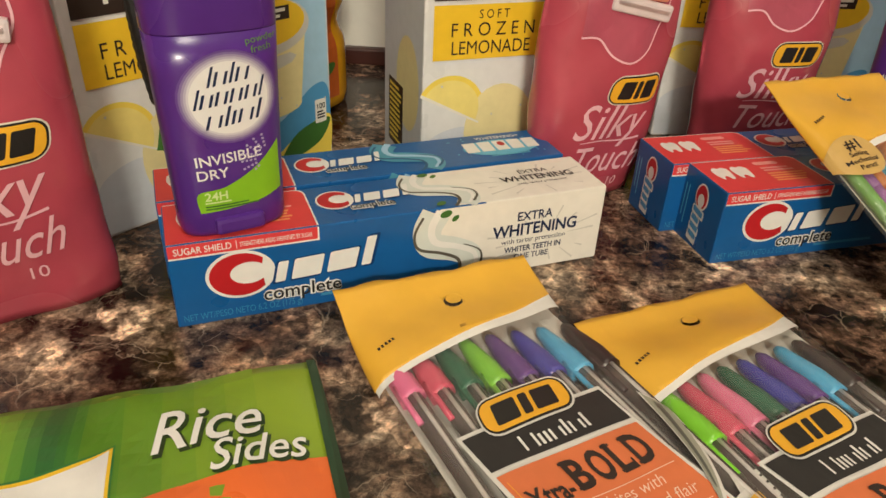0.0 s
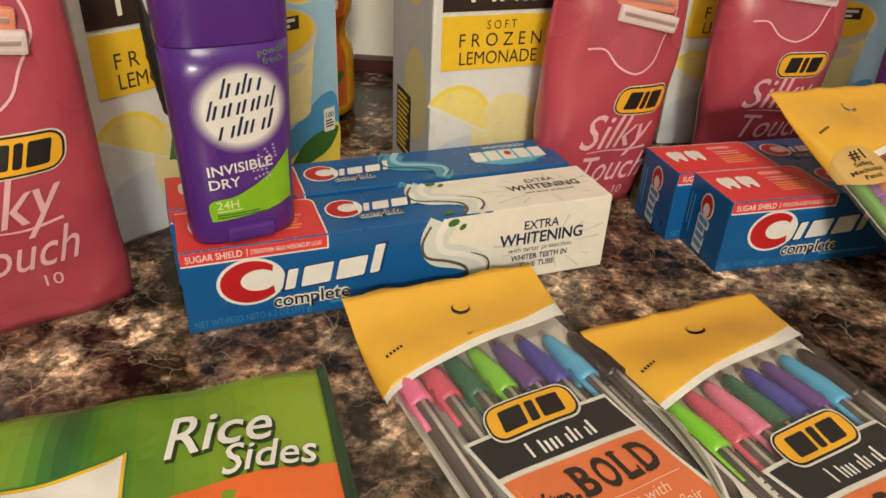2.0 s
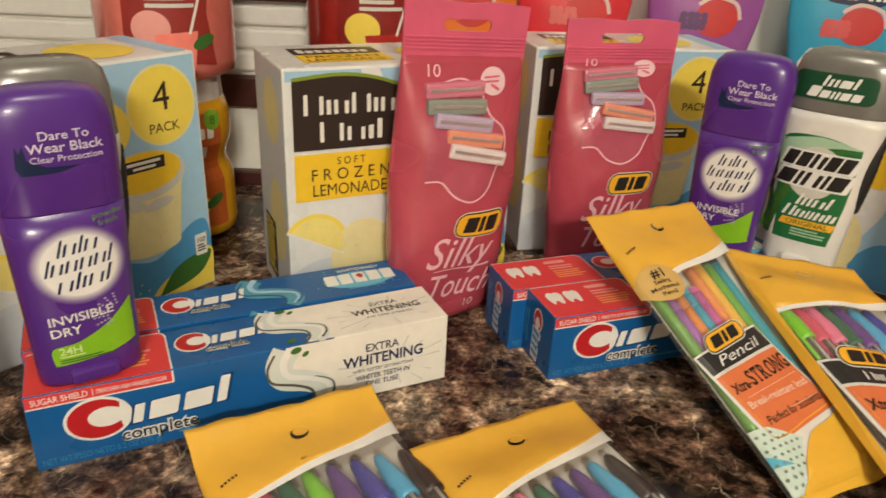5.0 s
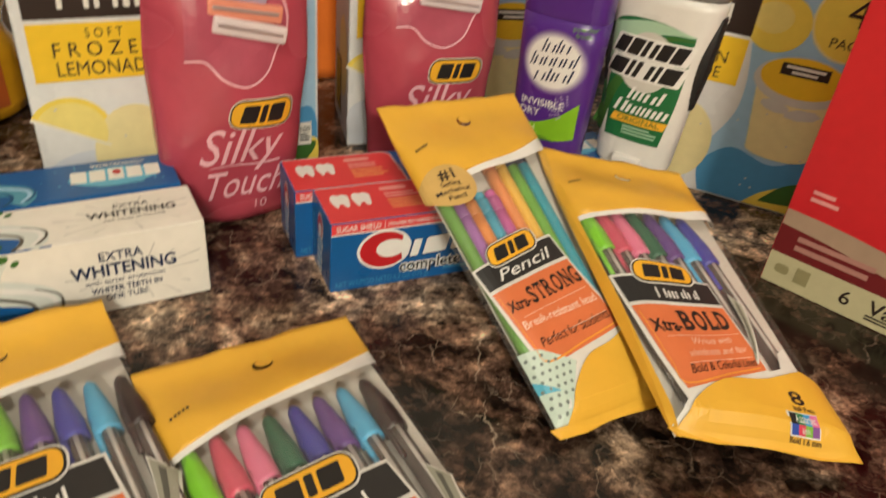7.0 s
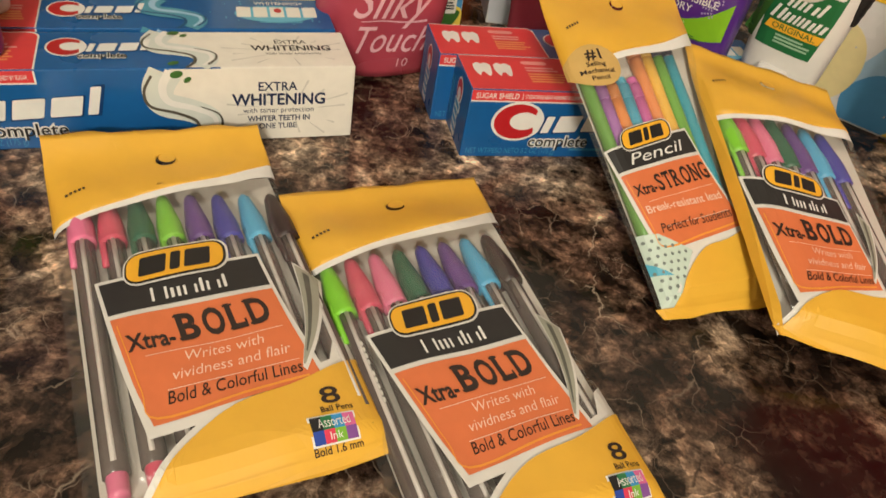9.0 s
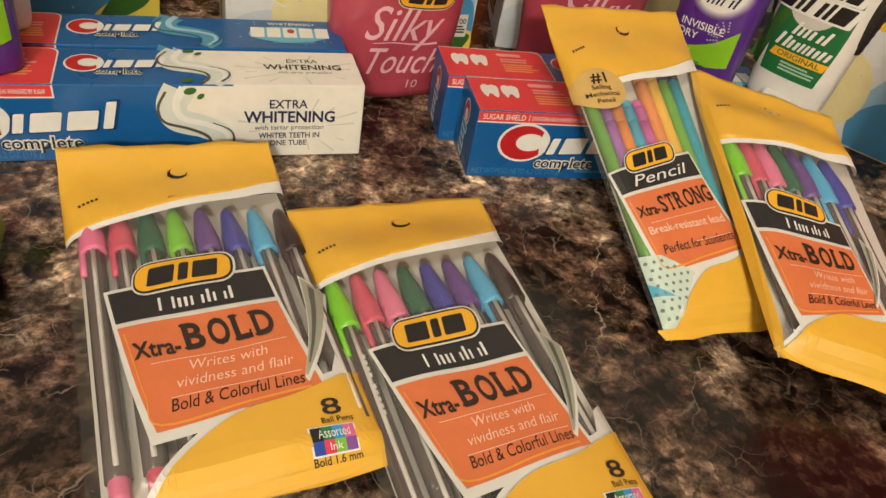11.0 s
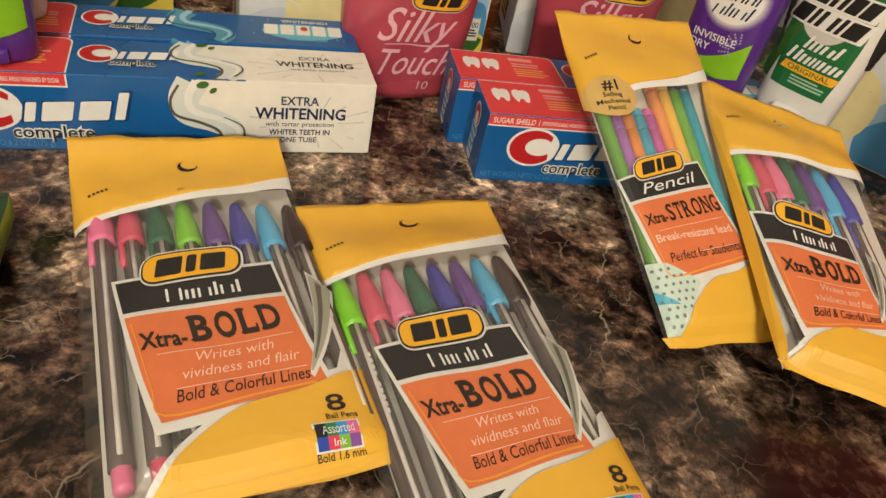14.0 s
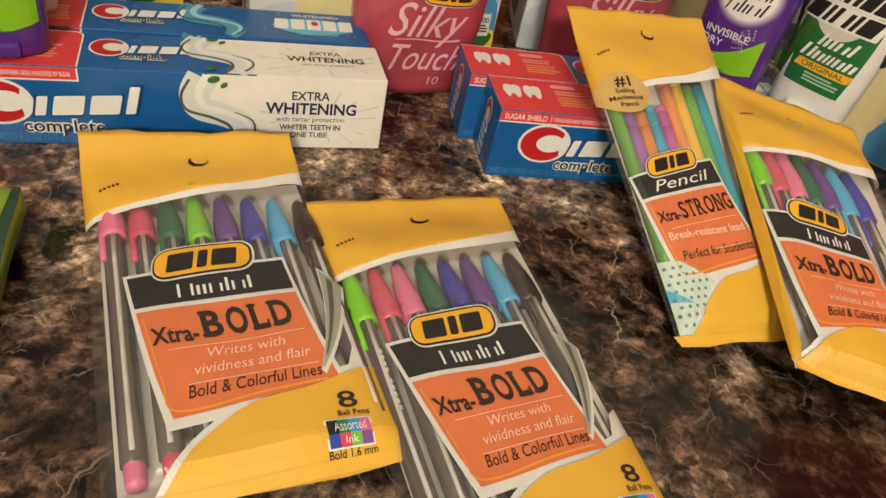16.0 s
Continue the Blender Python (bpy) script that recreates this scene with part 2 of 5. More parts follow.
def sheet_bm(S, nu=28, nv=36, u0=0.0, u1=1.0, v0=0.0, v1=1.0, off=0.0):
    bm = bmesh.new()
    g = []
    for j in range(nv + 1):
        row = []
        for i in range(nu + 1):
            p, n = S(u0 + (u1 - u0) * i / nu, v0 + (v1 - v0) * j / nv)
            row.append(bm.verts.new(p + n * off))
        g.append(row)
    for j in range(nv):
        for i in range(nu):
            bm.faces.new((g[j][i], g[j + 1][i], g[j + 1][i + 1], g[j][i + 1]))
    return bm


# flat outlines in 2D, later laid on a face


def rect(x0, y0, x1, y1, r=0.0, shear=0.0, n=5):
    if not r:
        pts = [(x0, y0), (x1, y0), (x1, y1), (x0, y1)]
    else:
        pts = []
        for cx, cy, a0 in ((x1 - r, y0 + r, -90), (x1 - r, y1 - r, 0), (x0 + r, y1 - r, 90), (x0 + r, y0 + r, 180)):
            for k in range(n + 1):
                a = radians(a0 + 90 * k / n)
                pts.append((cx + r * math.cos(a), cy + r * math.sin(a)))
    return [(x + shear * (y - y0), y) for x, y in pts]


def oval(cx, cy, rx, ry, n=28, a0=0, a1=360, rot=0):
    pts = []
    steps = n if a1 - a0 >= 360 else n + 1
    for k in range(steps):
        a = radians(a0 + (a1 - a0) * k / n)
        x, y = rx * math.cos(a), ry * math.sin(a)
        c, s = math.cos(radians(rot)), math.sin(radians(rot))
        pts.append((cx + x * c - y * s, cy + x * s + y * c))
    return pts


def ribbon(pts, w0, w1=None):
    """A stroke of changing width along points."""
    w1 = w0 if w1 is None else w1
    left, right = [], []
    for i, (x, y) in enumerate(pts):
        a, b = pts[max(i - 1, 0)], pts[min(i + 1, len(pts) - 1)]
        dx, dy = b[0] - a[0], b[1] - a[1]
        q = math.hypot(dx, dy) or 1
        w = (w0 + (w1 - w0) * i / (len(pts) - 1)) / 2
        left.append((x - dy / q * w, y + dx / q * w))
        right.append((x + dy / q * w, y - dx / q * w))
    n = len(pts)
    return (right + left, [(i, i + 1, n + i + 1, n + i) for i in range(n - 1)])


def spline(pts, n=8):
    out = []
    for i in range(len(pts) - 1):
        p0, p1, p2, p3 = pts[max(i - 1, 0)], pts[i], pts[i + 1], pts[min(i + 2, len(pts) - 1)]
        for k in range(n):
            t = k / n
            out.append(tuple(0.5 * (2 * p1[c] + (p2[c] - p0[c]) * t + (2 * p0[c] - 5 * p1[c] + 4 * p2[c] - p3[c]) * t * t + (3 * p1[c] - p0[c] - 3 * p2[c] + p3[c]) * t ** 3) for c in (0, 1)))
    out.append(pts[-1])
    return out


def bars(x, y, w, h, n, shear=0.2, seed=1, gap=0.25):
    """A row of slanted upright bars, in place of a word that is not spelled out."""
    rnd = random.Random(seed)
    out, step = [], w / n
    for k in range(n):
        hh = h * rnd.uniform(0.7, 1.0) if k else h
        out.append(rect(x + k * step, y, x + (k + 1 - gap) * step, y + hh, min(step, hh) * 0.18, shear))
    return out


def lines(x, y, w, h, rows, seed=1, gap=0.45):
    """Small unreadable print: thin bars of uneven length, row by row downwards."""
    rnd = random.Random(seed)
    step = h / rows
    return [rect(x, y - (k + 1 - gap) * step, x + w * rnd.uniform(0.72, 1.0), y - k * step) for k in range(rows)]


FONT_CACHE = {}


def text(body, size, x=0.0, y=0.0, align="LEFT", shear=0.0, bold=0.0, rot=0.0, sx=1.0):
    """Flat lettering as vertices and faces."""
    key = (body, shear, bold, align)
    if key not in FONT_CACHE:
        cu = bpy.data.curves.new("lettering", "FONT")
        cu.body, cu.size, cu.shear, cu.offset, cu.align_x, cu.resolution_u = body, 1.0, shear, bold, align, 3
        ob = bpy.data.objects.new("lettering", cu)
        scene.collection.objects.link(ob)
        bpy.context.view_layer.update()
        me = bpy.data.meshes.new_from_object(ob.evaluated_get(bpy.context.evaluated_depsgraph_get()))
        FONT_CACHE[key] = ([(v.co.x, v.co.y) for v in me.vertices], [tuple(p.vertices) for p in me.polygons])
        bpy.data.objects.remove(ob)
        bpy.data.curves.remove(cu)
        bpy.data.meshes.remove(me)
    vs, fs = FONT_CACHE[key]
    c, s = math.cos(radians(rot)), math.sin(radians(rot))
    return ([(x + size * (sx * a * c - b * s), y + size * (sx * a * s + b * c)) for a, b in vs], fs)


def fit_text(body, x0, x1, y, height, **kw):
    """Lettering drawn out to a given width; height is that of a capital."""
    vs, fs = text(body, 1.0, 0, 0, "LEFT", kw.get("shear", 0.0), kw.get("bold", 0.0))
    lo, hi = min(v[0] for v in vs), max(v[0] for v in vs)
    k, s = (x1 - x0) / (hi - lo), height / 0.69
    return ([(x0 + (a - lo) * k, y + b * s + (x0 + (a - lo) * k - x0) * kw.get("rise", 0.0)) for a, b in vs], fs)


def marks(code, x0, x1, y, h, thick, shear=0.2, rise=0.0):
    """Slanted slabs and bars in a row, in place of a printed name: O o m wide, l i narrow, tall or low."""
    wide = {"O": 0.62, "o": 0.50, "l": 0.0, "i": 0.0, "m": 0.72, " ": 0.2}
    t, gap = thick / h, 0.15
    span = sum(wide[c] + t + gap for c in code) - gap
    k, out, at = (x1 - x0) / (span * h), [], 0.0
    for c in code:
        w, tall = wide[c], h * (0.70 if c in "oi" else 1.0)
        a, b = x0 + at * h * k, x0 + (at + w + t) * h * k
        if c in "li" or (c in "Oo" and t > 0.21):
            out.append(rect(a, y, b, y + tall, min(b - a, tall) * (0.15 if c in "li" else 0.09)))
        elif c != " ":
            out += [rect(a, y, a + thick, y + tall, thick * 0.2), rect(b - thick, y, b, y + tall * 0.9, thick * 0.2)]
        at += w + t + gap
    return [[(px + shear * (py - y), py + rise * (px - x0)) for px, py in q] for q in out]


def slab_word(word, x0, x1, y, h, rise=0.0, bold=0.03):
    """Bold capitals with slab feet, drawn out to a width."""
    adv = {"O": 1.05, "L": 0.82, "T": 0.9, "S": 0.85, "N": 1.05, "G": 1.05}
    total = sum(adv.get(c, 1.0) for c in word)
    k, at, out = (x1 - x0) / total, x0, []
    for c in word:
        w = adv.get(c, 1.0) * k
        a, b = at + 0.10 * w, at + 0.93 * w
        out.append(fit_text(c, a, b, y, h, bold=bold))
        f, e = 0.085 * h, 0.07 * w
        if c in "BDLRN":
            out += [rect(a - e, y, a + 0.40 * w, y + f), rect(a - e, y + h - f, a + (0.40 if c != "N" else 0.25) * w, y + h)]
        if c == "L":
            out.append(rect(b - 0.10 * w, y, b, y + 0.30 * h))
        if c == "T":
            out += [rect(a + 0.22 * w, y, b - 0.22 * w, y + f), rect(a, y + 0.70 * h, a + 0.10 * w, y + h), rect(b - 0.10 * w, y + 0.70 * h, b, y + h)]
        if c == "R":
            out.append(rect(b - 0.20 * w, y, b + e, y + f))
        if c == "N":
            out.append(rect(b - 0.25 * w, y + h - f, b + e, y + h))
        at += w
    tilt = lambda vs: [(px, py + rise * (px - x0)) for px, py in vs]
    return [(tilt(q[0]), q[1]) if isinstance(q, tuple) else tilt(q) for q in out]


def quad_map(src, dst):
    """The perspective map that takes four places to four others."""
    A, b = [], []
    for (x, y), (u, v) in zip(src, dst):
        A += [[x, y, 1, 0, 0, 0, -u * x, -u * y], [0, 0, 0, x, y, 1, -v * x, -v * y]]
        b += [u, v]
    m = [float(q) for q in np.linalg.solve(np.array(A), np.array(b))]

    def to(x, y):
        d = m[6] * x + m[7] * y + 1
        return (m[0] * x + m[1] * y + m[2]) / d, (m[3] * x + m[4] * y + m[5]) / d
    return to


def print_on(name, shapes, S, material, parent, off, label="", grid=0.0):
    """Lays flat outlines and lettering on a face S(x, y) -> place, normal. grid: the mesh size on a curved face."""
    bm = bmesh.new()
    for sh in shapes:
        if isinstance(sh, tuple):
            vs = [bm.verts.new((x, y, 0)) for x, y in sh[0]]
            for f in sh[1]:
                if len(set(f)) > 2:
                    try:
                        bm.faces.new([vs[i] for i in f])
                    except ValueError:
                        pass
        else:
            area = sum(a[0] * b[1] - b[0] * a[1] for a, b in zip(sh, sh[1:] + sh[:1]))
            bm.faces.new([bm.verts.new((x, y, 0)) for x, y in (sh if area > 0 else sh[::-1])])
    bm.normal_update()
    bmesh.ops.triangulate(bm, faces=bm.faces[:])
    if grid:
        for ax in (0, 1):
            lo, hi = min(v.co[ax] for v in bm.verts), max(v.co[ax] for v in bm.verts)
            k = math.floor(lo / grid) + 1
            while k * grid < hi:
                co, no = [0, 0, 0], [0, 0, 0]
                co[ax], no[ax] = k * grid, 1
                bmesh.ops.bisect_plane(bm, geom=bm.verts[:] + bm.edges[:] + bm.faces[:], plane_co=co, plane_no=no)
                k += 1
    for v in bm.verts:
        p, n = S(v.co.x, v.co.y)
        v.co = p + n * off
    for f in bm.faces:
        f.normal_update()
    return part(name, bm, material, parent, label)


def flat(o, ex, ey):
    """A flat face with its origin o and unit axes ex and ey."""
    o, ex, ey = Vector(o), Vector(ex), Vector(ey)
    n = ex.cross(ey).normalized()
    return lambda x, y: (o + ex * x + ey * y, n)


def surface(point, eps=1e-4):
    def S(u, v):
        p = Vector(point(u, v))
        a = Vector(point(u + eps, v)) - Vector(point(u - eps, v))
        b = Vector(point(u, v + eps)) - Vector(point(u, v - eps))
        n = a.cross(b)
        return p, (n.normalized() if n.length > 1e-12 else Vector((0, 0, 1)))
    return S


# ---- room ----
def structure(name, bm, material, label, category):
    return tagged(finish(name, bm, material), label, category, "", "structure")


structure("countertop", box_bm(-1.3, 1.5, -0.28, 0.80, -0.04, 0.0, 0.004), MARBLE, "polished dark brown marble countertop with cream veins", "countertop")
structure("counter_base", box_bm(-1.28, 1.48, -0.24, 0.80, -0.92, -0.041), DARK_WOOD, "plain dark wooden counter base below the slab", "cabinet")
structure("floor", box_bm(-2.6, 2.8, -2.8, 1.0, -0.96, -0.921), FLOOR_WOOD, "brown wooden room floor", "floor")
structure("ceiling", box_bm(-2.6, 2.8, -2.8, 1.0, 1.46, 1.50), CEIL_PAINT, "plain white ceiling", "ceiling")
structure("wall_back", box_bm(-2.6, 2.8, 0.80, 0.90, -0.92, 1.46), WALL_PAINT, "cream painted wall behind the counter", "wall")
# three unseen walls, painted dim to cut bounce and reflected haze
structure("wall_front", box_bm(-2.6, 2.8, -2.8, -2.7, -0.92, 1.46), UNSEEN_WALL_PAINT, "unseen tan wall added to dim the bounced light", "wall")
structure("wall_left", box_bm(-2.6, -2.5, -2.7, 0.80, -0.92, 1.46), UNSEEN_WALL_PAINT, "unseen tan wall added to dim the bounced light", "wall")
structure("wall_right", box_bm(2.7, 2.8, -2.7, 0.80, -0.92, 1.46), UNSEEN_WALL_PAINT, "unseen tan wall added to dim the bounced light", "wall")
structure("wall_panel", box_bm(-1.3, 0.065, 0.715, 0.80, 0.0, 1.46), WALL_PAINT, "cream wall panel set forward behind the bottles", "wall")
for z0, z1 in ((0.0, 0.015), (0.079, 0.108), (0.176, 0.30)):
    structure("trim", box_bm(-1.3, 0.062, 0.704, 0.715, z0, z1, 0.002), DARK_WOOD, "dark wooden rail on the wall", "trim")
for k in range(3):
    structure("trim", box_bm(-1.3, 0.062, 0.709, 0.715, 0.112 + k * 0.021, 0.130 + k * 0.021, 0.003), WHITE_CARTON, "white horizontal slat on the wall", "trim")

# ---- unseen housings for the added top and front lights ----
lamp = thing("front_light_frame", pose(0.45, -2.25, 1.46), "unseen square white frame added above the front light", "lamp")
part("frame", box_bm(-0.24, 0.24, -0.24, 0.24, -0.02, 0.0, 0.004), WHITE_PLASTIC, lamp)
lamp = thing("top_light_housing", pose(0.10, -0.02, 1.045), "unseen square white housing added above the top light", "lamp")
part("shade", box_bm(-0.14, 0.14, -0.14, 0.14, 0.0, 0.05, 0.006), WHITE_PLASTIC, lamp)
part("cord", box_bm(-0.003, 0.003, -0.003, 0.003, 0.05, 0.415), BLACK_RUBBER, lamp)

# ---- toothpaste boxes ----
TL_, TD_, TH_ = 0.219, 0.0387, 0.0435


def swirl(x0, y0, w, h):
    """An S-shaped ribbon of paste."""
    mid = spline([(x0 + w * a, y0 + h * b) for a, b in ((0.16, 1.06), (0.02, 0.80), (0.10, 0.56), (0.50, 0.44), (0.80, 0.30), (0.84, 0.10), (0.70, -0.10))])
    return mid


def paste_logo(box, S, x, y, w, h, k):
    """A red crescent and a row of blue bars on a white rim, with a pale line of print under it."""
    halo = oval(x + w * 0.17, y + h * 0.62, w * 0.195, h * 0.44)
    print_on("logo_rim", [halo], S, WHITE, box, 0.00028)
    c = oval(x + w * 0.17, y + h * 0.62, w * 0.175, h * 0.39, 24, 42, 318, 0)
    cin = oval(x + w * 0.215, y + h * 0.635, w * 0.105, h * 0.20, 24, 42, 318, 0)
    print_on("logo_crescent", [c + cin[::-1]], S, CRIMSON, box, 0.00045)
    for e, mt, off in ((0.035, ink("logo_blue", (0.006, 0.045, 0.16)), 0.00034), (0.0, WHITE, 0.00050)):
        print_on("logo_word_rim" if e else "logo_word", marks("iool", x + w * (0.355 - e * 0.5), x + w * (0.93 + e * 0.5), y + h * (0.37 - e), h * (0.54 + 2 * e), h * (0.14 + e), 0.22, 0.05), S, mt, box, off)
    for rim, mt, off in ((0.085, WHITE, 0.00060), (0.012, BLACK, 0.00085)):
        g = rim * h * 0.10
        print_on("lettering_rim" if rim > 0.05 else "lettering", [fit_text("complete", x + w * 0.285 - g, x + w * 0.745 + g, y + h * 0.065, h * 0.24, bold=rim)], S, mt, box, off)


def toothpaste_box(m, white_end, label, k):
    box = thing("toothpaste_box", m, label, "toothpaste box", "toothpaste boxes")
    part("carton", box_bm(0, TL_, 0, TD_, 0, TH_, 0.0009), BLUE_CARTON, box)
    front, top = flat((0, 0, 0), (1, 0, 0), (0, 0, 1)), flat((0, 0, TH_), (1, 0, 0), (0, 1, 0))
    end_l, end_r = flat((0, TD_, 0), (0, -1, 0), (0, 0, 1)), flat((TL_, 0, 0), (0, 1, 0), (0, 0, 1))
    # red corner panel over the top and the front's upper edge
    r = 0.005
    w = 0.066
    print_on("red_panel_rim", [rect(0.0006, TH_ - 0.0075, w + 0.0008, TH_ - 0.0004)], front, WHITE, box, 0.00012)
    print_on("red_panel", [rect(0.0006, TH_ - 0.0066, w, TH_ - 0.0004)], front, RED, box, 0.00022)
    corner = lambda x1, y1: [(0.0006, 0.0004), (x1, 0.0004)] + [(x1 - r + r * math.cos(radians(a)), y1 - r + r * math.sin(radians(a))) for a in range(0, 91, 15)] + [(0.0006, y1)]
    print_on("red_panel_rim", [corner(w + 0.0008, TD_ - 0.0006)], top, WHITE, box, 0.00012)
    print_on("red_panel", [corner(w, TD_ - 0.0014)], top, RED, box, 0.00022)
    print_on("lettering", [fit_text("SUGAR SHIELD", 0.003, 0.0275, TH_ - 0.0052, 0.0033, bold=0.01), rect(0.0295, TH_ - 0.0056, 0.0298, TH_ - 0.0016),
                           fit_text("STRENGTHENS AREAS WEAKENED BY SUGAR", 0.0312, 0.0635, TH_ - 0.0049, 0.0024, bold=0.006)], front, WHITE, box, 0.0004)
    # two white teeth
    tooth = []
    for tx in (0.0065, 0.0185):
        tooth.append(spline([(tx, 0.0270), (tx - 0.0004, 0.0215), (tx + 0.0008, 0.0165), (tx + 0.0022, 0.0148), (tx + 0.0034, 0.0180), (tx + 0.0052, 0.0184), (tx + 0.0066, 0.0150), (tx + 0.0084, 0.0152), (tx + 0.0096, 0.0200), (tx + 0.0100, 0.0265), (tx + 0.0072, 0.0290), (tx + 0.0050, 0.0280), (tx + 0.0026, 0.0292), (tx, 0.0270)], 4)[:-1])
    print_on("tooth_print", tooth, top, WHITE, box, 0.0004)
    print_on("lettering", [rect(0.036, 0.0285, 0.052, 0.0325, 0.002), *lines(0.037, 0.0255, 0.022, 0.006, 2, k)], top, ink("rose", (0.82, 0.35, 0.32)), box, 0.0004)
    print_on("lettering", lines(0.037, 0.0185, 0.024, 0.011, 4, k + 3), top, ink("peach", (0.85, 0.32, 0.12)), box, 0.0004)
    # main panels
    x0 = 0.118
    if white_end:
        part("white_sleeve", box_bm(0.150, TL_ + 0.00012, -0.00012, TD_ + 0.00012, 0, TH_ + 0.00012, 0.0009), CREAM, box, "white printed end of the carton")
        for S, hh in ((front, TH_), (top, TD_)):
            edge = spline([(x0 + 0.008, hh - 0.0004), (x0 - 0.001, hh * 0.72), (x0 + 0.010, hh * 0.42), (x0 + 0.020, hh * 0.22), (x0 + 0.016, 0.0004)])
            print_on("white_panel", [edge + [(TL_ - 0.0006, 0.0004), (TL_ - 0.0006, hh - 0.0004)]], S, CREAM, box, 0.00020)
            rays = []
            cx, cy = 0.186, hh * 0.42
            for q in range(16):
                a = 2 * math.pi * q / 16 + 0.15
                r0, r1 = 0.011 + 0.004 * (q % 3), 0.024 + 0.005 * (q % 2)
                p = [(cx + 1.2 * rr * math.cos(a), cy + 0.62 * rr * math.sin(a)) for rr in (r0, r1)]
                if all(x0 + 0.024 < px < TL_ - 0.002 and 0.001 < py < hh - 0.001 for px, py in p):
                    rays.append(ribbon(p, 0.0003, 0.0011))
            print_on("burst_print", rays, S, LIGHT_GREY, box, 0.00030)
        print_on("white_panel", [rect(0.0006, 0.0006, TD_ - 0.0006, TH_ - 0.0006)], end_r, CREAM, box, 0.0002)
        print_on("lettering", [fit_text("EXTRA", 0.1685, 0.1885, TH_ * 0.695, 0.0050, bold=0.014), fit_text("WHITENING", 0.1550, 0.2035, TH_ * 0.500, 0.0066, bold=0.024),
                               fit_text("with tartar protection", 0.1605, 0.1975, TH_ * 0.395, 0.0029), fit_text("WHITER TEETH IN", 0.1625, 0.1955, TH_ * 0.275, 0.0032, bold=0.02),
                               fit_text("ONE TUBE", 0.1685, 0.1885, TH_ * 0.165, 0.0032, bold=0.012)], front, NAVY, box, 0.00045)
        print_on("lettering", [fit_text("EXTRA", 0.1800, 0.1970, TD_ * 0.64, 0.0040, bold=0.006), fit_text("WHITENING", 0.1670, 0.2090, TD_ * 0.44, 0.0055, bold=0.022),
                               fit_text("with tartar protection", 0.1740, 0.2030, TD_ * 0.33, 0.0022)], top, BLACK, box, 0.00045)
        ribs = ((front, TH_), (top, TD_))
        tone, line, leafy = ink("paste_pale", (0.66, 0.70, 0.66)), ink("paste_dark", (0.10, 0.09, 0.07)), True
    else:
        for S, hh in ((front, TH_), (top, TD_)):
            print_on("mint_oval", [oval(0.188, hh * 0.48, 0.023, hh * 0.27)], S, AQUA, box, 0.00020)
            rnd = random.Random(k)
            print_on("bubble_print", [oval(rnd.uniform(0.145, 0.214), rnd.uniform(0.004, hh - 0.004), q, q, 8) for q in [rnd.uniform(0.0003, 0.0007) for _ in range(34)]], S, AQUA, box, 0.00022)
            print_on("logo_word", marks("ooooo", 0.166, 0.211, hh * 0.36, hh * 0.48, 0.0052, 0.05), S, WHITE, box, 0.0004)
            print_on("logo_dot", [oval(0.1895, hh * 0.575, 0.0022, hh * 0.075, 14)], S, CRIMSON, box, 0.00055)
            print_on("lettering", [fit_text("WHITENING+", 0.177, 0.205, hh * 0.78, 0.0036, bold=0.012)], S, WHITE, box, 0.0004)
            print_on("lettering", lines(0.178, hh * 0.24, 0.024, 0.003, 2, k), S, AQUA, box, 0.0004)
        ribs = ((front, TH_), (top, TD_))
        tone, line, leafy = ink("paste_blue", (0.09, 0.32, 0.45)), ink("paste_navy", (0.02, 0.10, 0.22)), False
    for S, hh in ribs:
        sw = swirl(x0 + 0.001, hh * 0.10, 0.030, hh * 0.80)
        print_on("swirl", [ribbon(sw, hh * 0.36, hh * 0.26)], S, tone, box, 0.00042)
        print_on("swirl_light", [ribbon([(a + 0.0022, b + 0.0012) for a, b in sw], hh * 0.10, hh * 0.04)], S, WHITE if leafy else SKY, box, 0.00050)
        print_on("swirl_edge", [ribbon([(a - hh * 0.15, b - hh * 0.03) for a, b in sw], hh * 0.030, hh * 0.045)], S, line, box, 0.00058)
        print_on("swirl_edge", [ribbon([(a + hh * 0.12, b + hh * 0.05) for a, b in sw[len(sw) // 2:]], hh * 0.012, hh * 0.04)], S, line, box, 0.00058)
        if leafy:
            for lx, lz, lr, rot in ((0.011, 0.93, 0.0032, 15), (0.016, 0.86, 0.0022, 40), (0.010, 0.10, 0.0030, 30)):
                print_on("mint_leaf", [oval(x0 + lx, hh * lz, lr, lr * 0.62, 12, rot=rot)], S, LEAF, box, 0.00075)
    paste_logo(box, front, 0.0165, TH_ * 0.14, 0.080, TH_ * 0.66, k)
    paste_logo(box, top, 0.071, TD_ * 0.22, 0.048, TD_ * 0.56, k)
    print_on("lettering", [fit_text("NET WT/PESO NETO 6.2 OZ (175 g)", 0.003, 0.057, TH_ * 0.065, 0.0036), *lines(0.066, TH_ * 0.15, 0.052, 0.003, 1)], front, ink("steel_blue", (0.05, 0.26, 0.50)), box, 0.0004)
    # the logo again, standing on end, on the small face
    turned = lambda x, y: end_l(TD_ * 0.5 - 0.010 + y, TH_ - x)
    tS = lambda x, y: (turned(x, y)[0], Vector((-1, 0, 0)))
    print_on("logo_rim", [oval(0.012, 0.010, 0.008, 0.006), *bars(0.018, 0.004, 0.022, 0.011, 4, 0.15, k, 0.02)], tS, WHITE, box, 0.0003)
